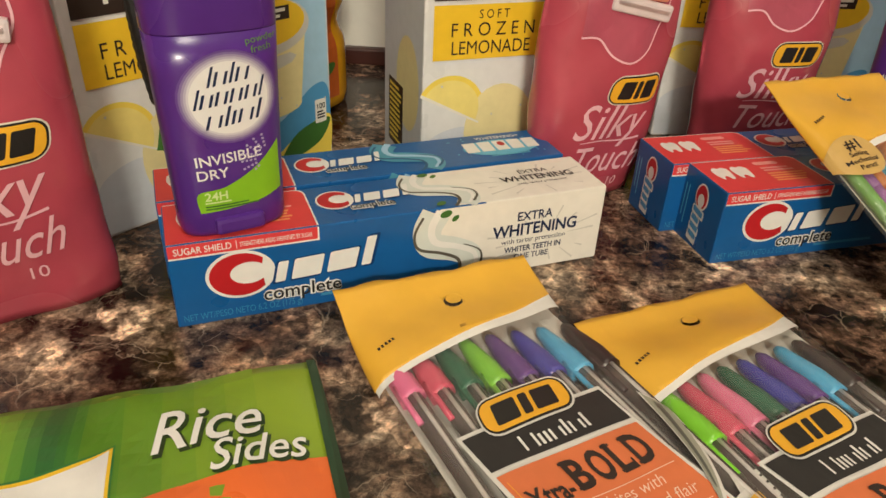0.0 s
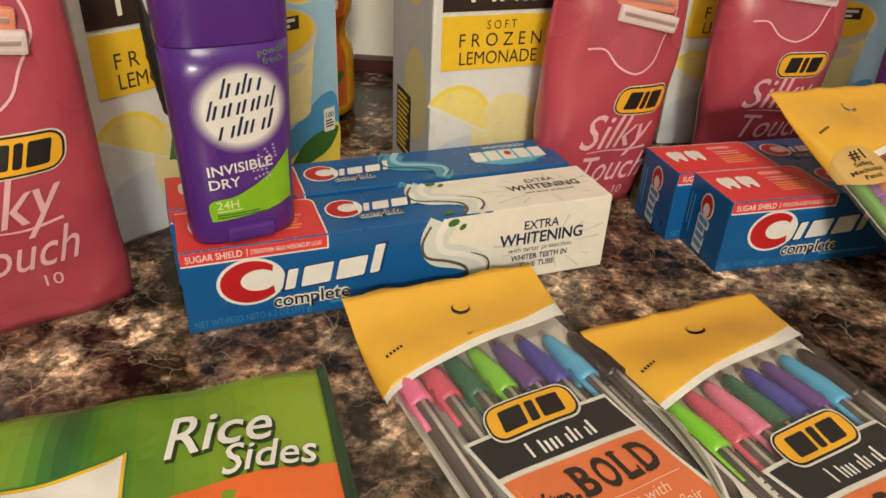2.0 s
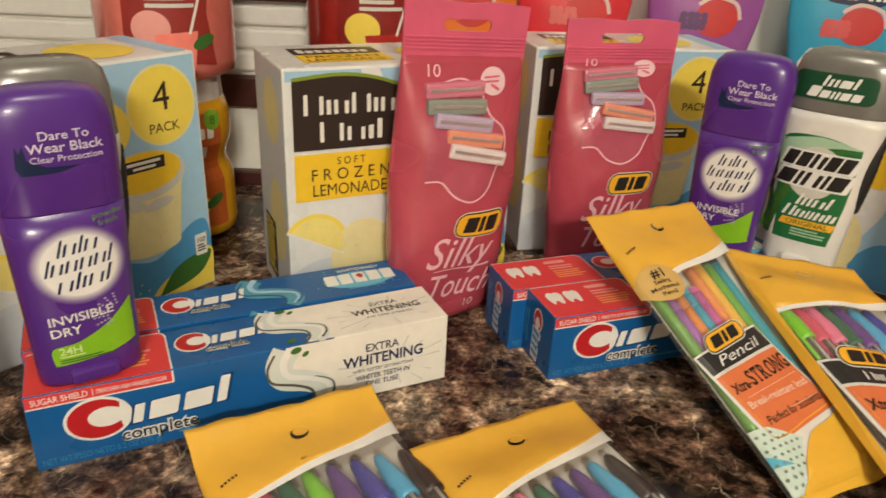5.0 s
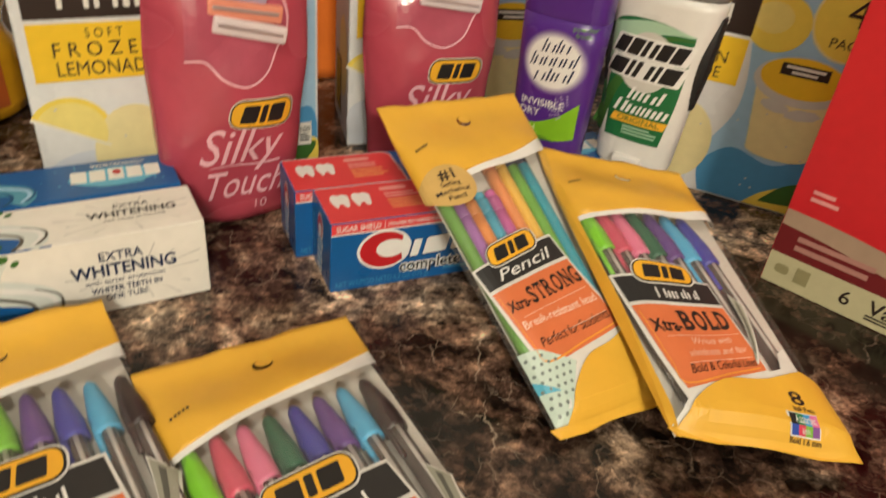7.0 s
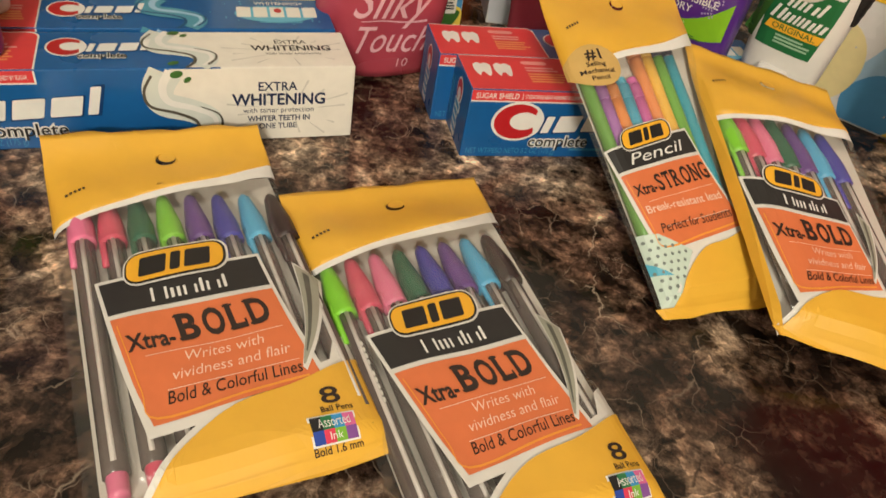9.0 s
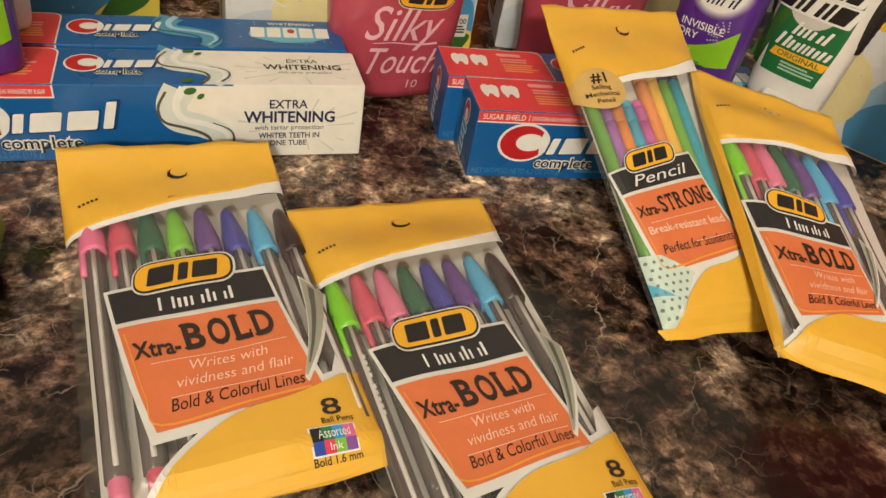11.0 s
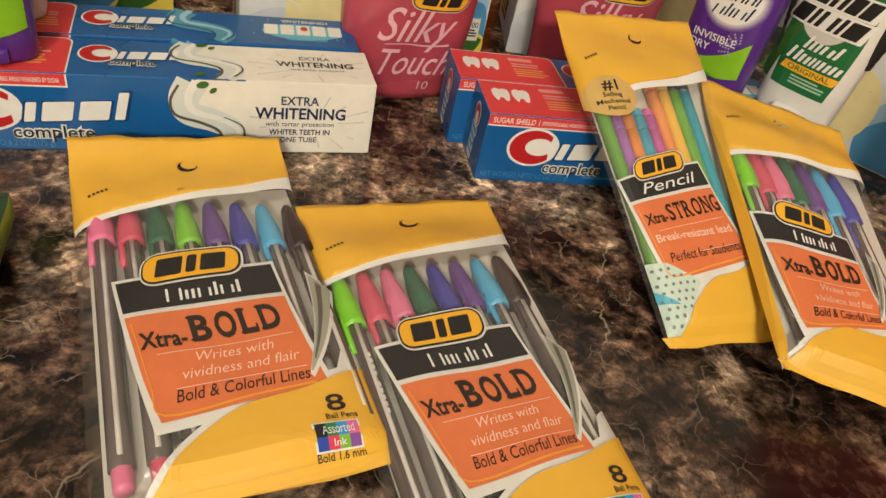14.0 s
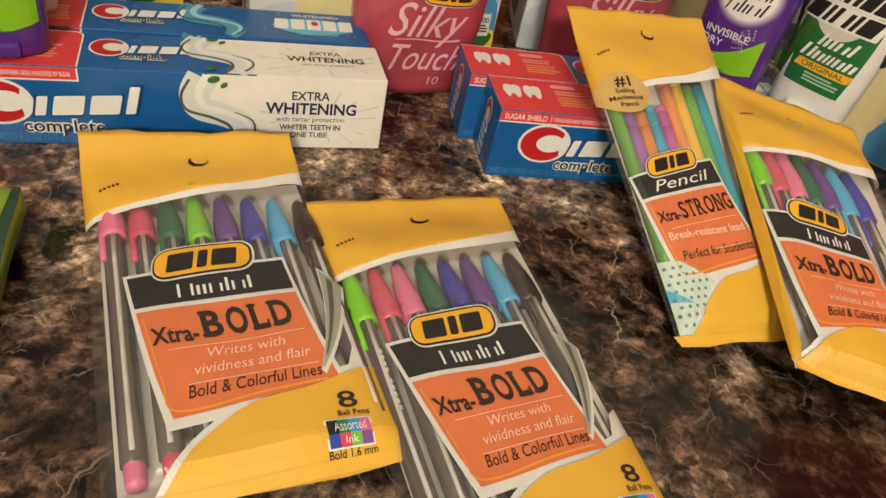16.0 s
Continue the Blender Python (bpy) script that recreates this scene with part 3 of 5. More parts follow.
    print_on("logo_crescent", [oval(0.012, 0.010, 0.007, 0.005, 20, 30, 330) + oval(0.014, 0.010, 0.004, 0.003, 20, 30, 330)[::-1]], tS, CRIMSON, box, 0.00045)
    print_on("logo_word", bars(0.0185, 0.005, 0.020, 0.009, 4, 0.2, k, 0.35), tS, SEA, box, 0.00045)
    print_on("lettering", [rect(0.010, -0.003, 0.034, -0.0022), rect(0.010, -0.006, 0.030, -0.0052)], tS, AQUA, box, 0.0003)
    return box


toothpaste_box(pose(-0.0985, 0.2965, 0, 0, 0, 24.1), True, "blue toothpaste box with red corner and white end, on the counter", 1)
toothpaste_box(pose(-0.1180, 0.3345, 0, 0, 0, 24.1), False, "blue toothpaste box with red corner and mint swirl, under a deodorant", 2)
toothpaste_box(pose(0.1645, 0.3860, 0, 0, 0, 18.5), True, "blue toothpaste box with red corner, under the pen packs", 3)
toothpaste_box(pose(0.1430, 0.4190, 0, 0, 0, 18.5), False, "blue toothpaste box with red corner, standing behind another", 4)


# ---- lemonade cartons ----
LW, LD, LH = 0.165, 0.078, 0.168
LEM_CARTON = mat("lemonade_carton", (0.74, 0.74, 0.73), 0.28, var=0.05)


def slice_of_lemon(box, S, cx, cy, r, off):
    half = lambda k: oval(cx, cy, r * k, r * 0.96 * k, 26, -28, 152)
    print_on("lemon_rind", [half(1.0)], S, LEMON, box, off)
    print_on("lemon_pulp", [half(0.86)], S, ink("lemon_pulp", (0.84, 0.70, 0.22)), box, off + 0.00006)
    print_on("lemon_pith", [ribbon([(cx - r * 0.88, cy + r * 0.45), (cx, cy), (cx + r * 0.88, cy - r * 0.45)], r * 0.09, r * 0.05)], S, CREAM, box, off + 0.00010)


def lemonade_box(m, label):
    box = thing("lemonade_box", m, label, "carton", "lemonade cartons")
    part("carton", box_bm(0, LW, 0, LD, 0, LH, 0.0016), LEM_CARTON, box)
    F, T, L = flat((0, 0, 0), (1, 0, 0), (0, 0, 1)), flat((0, 0, LH), (1, 0, 0), (0, 1, 0)), flat((0, LD, 0), (0, -1, 0), (0, 0, 1))
    e = 0.0018
    print_on("blue_ground", [spline([(0.062, LH - e), (0.080, 0.12), (0.086, 0.07), (0.070, 0.03), (0.078, e)]) + [(LW - e, e), (LW - e, LH - e)]], F, SKY, box, 0.00010)
    print_on("blue_ground", [rect(e, 0.160, 0.05, LH - e)], F, SKY, box, 0.00010)
    print_on("deep_blue", [spline([(0.076, e), (0.072, 0.022), (0.090, 0.040), (0.120, 0.034), (0.150, 0.052), (LW - e, 0.046), (LW - e, e)], 6)], F, SEA, box, 0.00018)
    print_on("pale_ground", [spline([(e, e), (e, 0.030), (0.030, 0.040), (0.060, 0.024), (0.066, e)], 6)], F, MIST, box, 0.00012)
    # lemons
    slice_of_lemon(box, F, 0.018, 0.052, 0.022, 0.0002)
    print_on("lemon_glow", [oval(0.052, 0.036, 0.024, 0.030)], F, LEMON_PALE, box, 0.00022)
    print_on("lemon_print", [oval(0.094, 0.128, 0.0195, 0.0185)], F, LEMON, box, 0.0003)
    print_on("lemon_shine", [oval(0.090, 0.131, 0.012, 0.010)], F, ink("lemon_pulp", (0.84, 0.70, 0.22)), box, 0.0004)
    print_on("lemon_badge", [oval(0.137, 0.137, 0.025, 0.026)], F, LEMON_PALE, box, 0.0003)
    print_on("lemon_badge", [oval(0.137, 0.137, 0.0235, 0.0245)], F, LEMON, box, 0.00042)
    print_on("lettering", [text("4", 0.026, 0.137, 0.134, "CENTER"), text("PACK", 0.0088, 0.137, 0.120, "CENTER")], F, BROWN_INK, box, 0.0006)
    # cup
    print_on("cup_print", [[(0.092, 0.092), (0.098, 0.046), *oval(0.119, 0.044, 0.021, 0.006, 10, 180, 360), (0.140, 0.046), (0.146, 0.092)]], F, LEMON_PALE, box, 0.0005)
    print_on("cup_rim", [oval(0.119, 0.094, 0.030, 0.0165)], F, LIGHT_GREY, box, 0.0006)
    print_on("cup_lid", [oval(0.119, 0.0965, 0.0265, 0.0135)], F, YELLOW, box, 0.0007)
    print_on("lid_mark", [rect(0.104, 0.0975, 0.134, 0.1055)], F, BROWN_INK, box, 0.0008)
    print_on("lid_word", [rect(0.107, 0.1022, 0.131, 0.1042), rect(0.111, 0.0990, 0.127, 0.1008)], F, CREAM, box, 0.0009)
    print_on("ice_print", [oval(0.108, 0.0755, 0.010, 0.004, 9, rot=-10), oval(0.126, 0.073, 0.012, 0.004, 7, rot=8)], F, LIGHT_GREY, box, 0.0007)
    # bottom corner
    print_on("lemon_corner", [spline([(0.108, e), (0.120, 0.014), (0.140, 0.024), (LW - e, 0.030), (LW - e, e)], 6)], F, LEMON, box, 0.0005)
    print_on("leaf_print", [spline([(0.118, 0.006), (0.132, 0.022), (0.150, 0.028), (LW - e, 0.027), (0.155, 0.014), (0.138, 0.008), (0.118, 0.006)], 5)[:-1]], F, LEAF, box, 0.0006)
    print_on("calorie_tag", [rect(0.1505, 0.026, 0.160, 0.042, 0.001)], F, CREAM, box, 0.0007)
    print_on("lettering", [text("100", 0.0052, 0.15525, 0.0355, "CENTER", 0, 0.012), *lines(0.152, 0.034, 0.007, 0.006, 3)], F, BLACK, box, 0.0008)
    # name panels
    top_edge = spline([(0.0055, 0.160), (0.035, 0.1625), (0.058, 0.160), (0.080, 0.153)])
    print_on("green_edge", [[(0.0055, 0.1575)] + [(a, b + 0.0022) for a, b in top_edge] + [(0.080, 0.151)]], F, ink("olive", (0.22, 0.30, 0.03)), box, 0.00055)
    print_on("dark_panel", [[(0.0055, 0.1165)] + top_edge[:1] + top_edge[1:] + [(0.080, 0.1165)]], F, BROWN_INK, box, 0.00065)
    print_on("logo_word", marks("miomio", 0.0125, 0.0725, 0.1390, 0.0130, 0.0026, 0.0) + marks("moil", 0.0225, 0.0640, 0.1215, 0.0130, 0.0026, 0.0), F, CREAM, box, 0.00080)
    print_on("yellow_panel", [rect(0.0055, 0.0825, 0.080, 0.1140)], F, YELLOW, box, 0.00065)
    print_on("lettering", [fit_text("S O F T", 0.0335, 0.0525, 0.1060, 0.0050), fit_text("F R O Z E N", 0.0165, 0.0695, 0.0960, 0.0078), fit_text("LEMONADE", 0.0170, 0.0675, 0.0855, 0.0078)], F, BROWN_INK, box, 0.0008)
    # drops
    rnd = random.Random(3)
    for _ in range(12):
        print_on("drop_print", [oval(rnd.uniform(0.01, 0.16), rnd.uniform(0.01, 0.078), 0.0007, 0.0008, 8)], F, LIGHT_GREY, box, 0.0009)
    # top
    print_on("top_lemon", [rect(0.004, 0.004, 0.05, 0.074)], T, LEM_CARTON, box, 0.0001)
    print_on("dark_panel", [rect(0.018, 0.040, 0.078, 0.062)], T, BROWN_INK, box, 0.0003)
    print_on("logo_word", bars(0.022, 0.044, 0.050, 0.012, 8, 0, 3), T, CREAM, box, 0.0004)
    print_on("yellow_panel", [rect(0.018, 0.014, 0.078, 0.039)], T, YELLOW, box, 0.0003)
    print_on("lettering", [text("FROZEN", 0.011, 0.048, 0.0275, "CENTER", sx=1.2), text("LEMONADE", 0.010, 0.048, 0.0170, "CENTER")], T, BROWN_INK, box, 0.0004)
    print_on("lemon_badge", [oval(0.115, 0.036, 0.026, 0.026)], T, LEMON, box, 0.0003)
    print_on("blue_ground", [rect(0.148, 0.004, LW - 0.002, LD - 0.004)], T, SKY, box, 0.0002)
    # side
    print_on("side_ground", [rect(e, e, LD - e, LH - e)], L, MIST, box, 0.0001)
    print_on("side_lemon", [oval(0.045, 0.135, 0.020, 0.022), oval(0.050, 0.060, 0.022, 0.030)], L, LEMON_PALE, box, 0.0002)
    print_on("side_panel", [rect(0.012, 0.010, 0.042, 0.055)], L, BROWN_INK, box, 0.0003)
    print_on("lettering", lines(0.014, 0.052, 0.026, 0.040, 11), L, LEMON, box, 0.0004)
    return box


lemonade_box(pose(-0.165, 0.368, 0, 0, 0, 53.5), "yellow and blue lemonade carton beside the toothpaste boxes")
lemonade_box(pose(-0.002, 0.4535, 0, 0, 0, 24.2), "yellow and blue lemonade carton behind a pink bag")
lemonade_box(pose(0.166, 0.573, 0, 0, 0, 9.5), "yellow and blue lemonade carton half hidden by a bag")
lemonade_box(pose(0.361, 0.5665, 0, 0, 0, -31.2), "yellow and blue lemonade carton behind the deodorants")

# ---- red carton ----
red_box = thing("red_carton", pose(0.4255, 0.416, 0, 0, 0, -47), "red ice-cream cone carton with tan bottom band", "carton")
part("carton", box_bm(0, 0.17, 0, 0.06, 0, 0.235, 0.001), RED_CARTON, red_box)
RF = flat((0, 0, 0), (1, 0, 0), (0, 0, 1))
TAN = ink("tan", (0.55, 0.50, 0.30))
wave = spline([(0.0006, 0.050), (0.03, 0.049), (0.07, 0.045), (0.11, 0.044), (0.17 - 0.0006, 0.050)])
print_on("tan_wave", [[(a, b) for a, b in wave] + [(0.1694, 0.020), (0.0006, 0.020)]], RF, ink("tan_dark", (0.42, 0.29, 0.20)), red_box, 0.0002)
print_on("brown_wave", [[(a, b - 0.010 - 0.05 * a) for a, b in wave] + [(0.1694, 0.0205), (0.0006, 0.0205)]], RF, MAROON, red_box, 0.0003)
print_on("tan_band", [rect(0.0006, 0.0006, 0.1694, 0.0215)], RF, TAN, red_box, 0.0004)
print_on("lettering", [text("6", 0.0125, 0.044, 0.0075, bold=0.01), text("Vanilla", 0.0125, 0.060, 0.0085, bold=0.015), *lines(0.060, 0.0075, 0.045, 0.004, 2)], RF, BROWN_INK, red_box, 0.0006)
print_on("small_tag", [rect(0.018, 0.007, 0.026, 0.017), rect(0.006, 0.009, 0.014, 0.015, 0.002)], RF, ink("tan_mark", (0.32, 0.28, 0.14)), red_box, 0.0006)
print_on("lettering", lines(0.010, 0.066, 0.016, 0.009, 2), RF, ink("pale_red", (0.75, 0.32, 0.30)), red_box, 0.0005)
print_on("lettering", lines(0.012, 0.036, 0.055, 0.012, 2, 4), RF, ink("pale_brown", (0.45, 0.22, 0.18)), red_box, 0.0005)
print_on("flourish_print", [ribbon(spline([(0.082, 0.084), (0.092, 0.080), (0.098, 0.068), (0.092, 0.060), (0.084, 0.062), (0.086, 0.068)]), 0.008, 0.001)], RF, ink("dark_red", (0.18, 0.01, 0.012)), red_box, 0.0005)


# ---- deodorants ----
def body_profile(rows):
    def at(z):
        for (z0, w0, d0), (z1, w1, d1) in zip(rows, rows[1:]):
            if z <= z1:
                t = max(0.0, min(1.0, (z - z0) / (z1 - z0)))
                return w0 + (w1 - w0) * t, d0 + (d1 - d0) * t
        return rows[-1][1:]
    return at


def front_of(at, p):
    def point(x, z):
        w, d = at(z)
        q = min(0.985, abs(2 * x / w))
        return (x, -d / 2 * (1 - q ** p) ** (1 / p), z)
    return surface(point)


def deodorant_purple(m, label):
    d = thing("deodorant_stick", m, label, "deodorant", "deodorant sticks")
    rows = [(0.0, 0.0415, 0.024), (0.003, 0.0430, 0.0265), (0.030, 0.0440, 0.0275), (0.085, 0.0475, 0.029), (0.0855, 0.0477, 0.0292), (0.112, 0.0485, 0.029), (0.122, 0.0475, 0.028), (0.129, 0.0440, 0.0255), (0.1335, 0.0370, 0.021), (0.1355, 0.0250, 0.014), (0.136, 0.010, 0.006)]
    at = body_profile(rows)
    zs = [0, 0.0015, 0.003, 0.012, 0.03, 0.05, 0.07, 0.0848]
    part("container", loft_bm([super_ring(*at(z), z, 48, 3.0) for z in zs]), PURPLE, d, smooth=True)
    zs = [0.0850, 0.0857, 0.10, 0.112, 0.118, 0.122, 0.126, 0.129, 0.1315, 0.1335, 0.1348, 0.1355, 0.136]
    part("cap", loft_bm([super_ring(*at(z), z, 48, 3.0) for z in zs]), PURPLE, d, smooth=True)
    dial = box_bm(-0.010, 0.010, -0.0155, -0.008, 0.001, 0.0085, 0.002)
    part("dial", dial, PURPLE, d)
    S = front_of(at, 3.0)
    g = 0.004
    rim = mat("soft_violet", (0.42, 0.36, 0.56), 0.35)
    for q in range(6):
        k = q / 5
        glow = mat("glow_violet_%d" % q, tuple(a + (b - a) * k ** 1.3 for a, b in zip((0.13, 0.06, 0.28), (0.80, 0.79, 0.78))), 0.35, var=0.03)
        print_on("glow_ring" if q < 5 else "white_disc", [oval(0.001, 0.0600, 0.0188 - 0.0042 * k, 0.0188 - 0.0042 * k, 32)], S, glow, d, 0.00012 + 0.00006 * q, grid=g)
    for code, x0, x1, y in (("lolo", -0.0070, 0.0080, 0.0650), ("looool", -0.0125, 0.0125, 0.0565), ("oliol", -0.0090, 0.0110, 0.0480)):
        print_on("logo_script", marks(code, x0, x1, y, 0.0080, 0.0011, 0.28, 0.12), S, NAVY, d, 0.0006, grid=g)
    print_on("green_band", [spline([(-0.0145, 0.0115), (-0.0145, 0.0205), (-0.004, 0.0225), (0.008, 0.0290), (0.0185, 0.0390)], 5) + [(0.0185, 0.0165)] + spline([(0.0185, 0.0165), (0.006, 0.0130), (-0.0145, 0.0115)], 4)[1:-1]], S, LIME, d, 0.0003, grid=g)
    print_on("lettering", [text("INVISIBLE", 0.0062, -0.0145, 0.0325, bold=0.012, rot=3), text("DRY", 0.0062, -0.0145, 0.0265, bold=0.012, rot=2)], S, WHITE, d, 0.0004, grid=g)
    print_on("lettering", [text("24H", 0.0052, -0.0125, 0.0172, bold=0.02), *lines(-0.0125, 0.0164, 0.013, 0.0012, 1)], S, ink("pale_lime", (0.62, 0.75, 0.35)), d, 0.0005, grid=g)
    print_on("lettering", lines(-0.0125, 0.0147, 0.022, 0.0024, 2), S, LEAF, d, 0.0005, grid=g)
    dots = []
    for ring in range(4):
        for k in range(9):
            a = radians(100 + 20 * k)
            r = 0.0052 + 0.0017 * ring
            dots.append(oval(0.0135 + r * math.cos(a), 0.0325 + r * math.sin(a), 0.0006, 0.0006, 6))
    print_on("dot_print", [q for q in dots if q[0][0] < 0.018 and q[0][1] > 0.028], S, rim, d, 0.0004)
    print_on("lettering", [text("powder", 0.0040, 0.0085, 0.0835 - 0.0035, rot=5), text("fresh", 0.0040, 0.0105, 0.0765, rot=5)], S, ink("green_print", (0.12, 0.30, 0.03)), d, 0.0004, grid=g)
    print_on("lettering", [text("Dare To", 0.0052, 0.0035, 0.1165, "CENTER", bold=0.008), text("Wear Black", 0.0056, 0.0035, 0.1115, "CENTER", bold=0.01), text("Clear Protection", 0.0038, 0.0035, 0.1075, "CENTER", bold=0.006)], S, ink("lilac", (0.66, 0.60, 0.74)), d, 0.0006, grid=g)
    dress = [(-0.0135, 0.1150), (-0.0125, 0.1118), (-0.0110, 0.1150), (-0.0104, 0.1090), (-0.004, 0.1055), (0.008, 0.1050), (0.0, 0.1030), (-0.0130, 0.1025), (-0.0145, 0.1060)]
    print_on("dress_print", [dress], S, NAVY, d, 0.0004, grid=g)
    return d


def deodorant_white(m, label):
    d = thing("deodorant_stick", m, label, "deodorant", "deodorant sticks")
    rows = [(0.0, 0.0430, 0.026), (0.004, 0.0450, 0.028), (0.050, 0.0510, 0.030), (0.075, 0.0545, 0.031), (0.098, 0.0595, 0.032), (0.104, 0.0595, 0.032), (0.1045, 0.0590, 0.0325), (0.128, 0.0570, 0.031), (0.136, 0.0530, 0.028), (0.1405, 0.0440, 0.022), (0.1425, 0.030, 0.014)]
    at = body_profile(rows)
    part("container", loft_bm([super_ring(*at(z), z, 48, 2.8) for z in (0, 0.002, 0.004, 0.03, 0.05, 0.075, 0.098, 0.1040)]), WHITE_PLASTIC, d, smooth=True)
    part("cap", loft_bm([super_ring(*at(z), z, 48, 2.8) for z in (0.1043, 0.105, 0.115, 0.128, 0.132, 0.136, 0.1385, 0.1405, 0.1418, 0.1425)]), GREY_PLASTIC, d, "translucent grey cap", smooth=True)
    for s in (-1, 1):
        ribs = []
        for k in range(25):
            z = 0.042 + 0.054 * k / 24
            w, dep = at(z)
            bulge = 0.0028 * math.sin(math.pi * k / 24) + 0.0005 * (k % 2)
            ribs.append(super_ring(0.009, 0.019 * (0.55 + 0.45 * math.sin(math.pi * k / 24)), z, 14, 2.4, s * (w / 2 - 0.0030 + bulge * 0.5), 0))
        part("grip", loft_bm(ribs), BLACK_RUBBER, d, "black ribbed grip")
    part("dial", box_bm(-0.0085, 0.0085, -0.0185, -0.008, 0.0015, 0.0085, 0.002), WHITE_PLASTIC, d)
    S1 = front_of(at, 2.8)
    S = lambda x, z: S1(x * 1.18 - 0.0025, z)
    g = 0.004
    lab = spline([(-0.0190, 0.018), (-0.0200, 0.055), (-0.0190, 0.085), (0.0, 0.0900), (0.0195, 0.0850)], 5) + spline([(0.0195, 0.0850), (0.0185, 0.05), (0.0150, 0.018)], 5)[1:]
    print_on("green_label", [lab], S, SPRING, d, 0.0002, grid=g)
    print_on("light_sweep", [spline([(-0.0195, 0.060), (-0.008, 0.078), (0.008, 0.084), (0.0195, 0.0848), (0.0, 0.0895), (-0.0190, 0.0848)], 5)], S, ink("mint", (0.40, 0.60, 0.42)), d, 0.0003, grid=g)
    print_on("dark_sweep", [ribbon(spline([(-0.0185, 0.020), (-0.012, 0.050), (0.004, 0.079), (0.019, 0.083)]), 0.007, 0.001)], S, LEAF, d, 0.0004, grid=g)
    print_on("silver_disc", [oval(0.0005, 0.0660, 0.0130, 0.0175)], S, LIGHT_GREY, d, 0.00045, grid=g)
    rims, blk = [], []
    for y, x0 in ((0.0690, -0.0165), (0.0565, -0.0175)):
        rims.append(rect(x0 - 0.0014, y - 0.0013, x0 + 0.0350, y + 0.0110, 0.001, 0.22))
        blk += marks("OOmOO" if y > 0.06 else "OlmlO", x0, x0 + 0.0325, y, 0.0098, 0.0023, 0.30)
    print_on("logo_rim", rims, S, WHITE, d, 0.00055, grid=g)
    print_on("logo_word", blk, S, BLACK, d, 0.0007, grid=g)
    print_on("logo_word", marks("liiol", -0.0050, 0.0110, 0.0435, 0.0080, 0.0016, 0.3) + marks("Ooiioo", -0.0105, 0.0150, 0.0350, 0.0080, 0.0016, 0.3), S, WHITE, d, 0.0007, grid=g)
    print_on("orange_band", [rect(-0.0110, 0.0285, 0.0155, 0.0335, 0, 0.3)], S, GOLD, d, 0.0006, grid=g)
    print_on("lettering", [text("ORIGINAL", 0.0046, 0.0030, 0.0296, "CENTER", bold=0.01)], S, LEAF, d, 0.0008, grid=g)
    print_on("lettering", lines(-0.004, 0.0270, 0.018, 0.006, 3), S, ink("pale_green", (0.35, 0.55, 0.38)), d, 0.0006, grid=g)
    print_on("cap_label", [rect(-0.0200, 0.1120, 0.0185, 0.1290, 0.004)], S, ink("cap_green", (0.012, 0.07, 0.03)), d, 0.0003, grid=g)
    print_on("logo_word", marks("liiol", -0.0070, 0.0085, 0.1210, 0.0066, 0.0014, 0.3) + marks("Ooiioo", -0.0130, 0.0115, 0.1138, 0.0066, 0.0014, 0.3), S, WHITE, d, 0.0005, grid=g)
    return d


deodorant_purple(pose(-0.0775, 0.3240, TH_ + 0.0009, 0, 0, 34) @ Matrix.Diagonal((1.09, 1.04, 1.03, 1)), "purple deodorant stick with green band, on a toothpaste box")
deodorant_white(pose(-0.0975, 0.3665, TH_ + 0.0009, 0, 0, 34), "white deodorant stick with grey cap, behind a purple one")
deodorant_purple(pose(0.2955, 0.4880, TH_ + 0.0009, 0, 0, -34) @ Matrix.Diagonal((1.10, 1.0, 1.03, 1)), "purple deodorant stick with green band, beside a white one")
deodorant_white(pose(0.3520, 0.4800, TH_ + 0.0009, 0, 0, -36) @ Matrix.Diagonal((1.06, 1.0, 1.025, 1)), "white and green deodorant stick with grey cap and black grips")


# ---- razor bags ----
BAG_H, SEAL = 0.207, 0.176


def bag_width(z, foot=0.0):
    t = z / BAG_H
    rows = ((0.0, 0.072), (0.10, 0.078), (0.30, 0.085), (0.55, 0.090), (0.80, 0.083), (1.2, 0.081))
    for (t0, w0), (t1, w1) in zip(rows, rows[1:]):
        if t <= t1:
            k = (t - t0) / (t1 - t0)
            return w0 + (w1 - w0) * k * k * (3 - 2 * k) + 0.0010 * math.sin(90 * z) + foot * max(0.0, 1 - t / 0.5) ** 1.3
    return 0.080


def bag_depth(z):
    t = max(0.0, min(1.0, z / SEAL))
    return 0.0045 + 0.046 * (math.sin(math.pi * min(1.0, t * 0.92 + 0.08)) ** 0.75) * (1 - 0.45 * t)


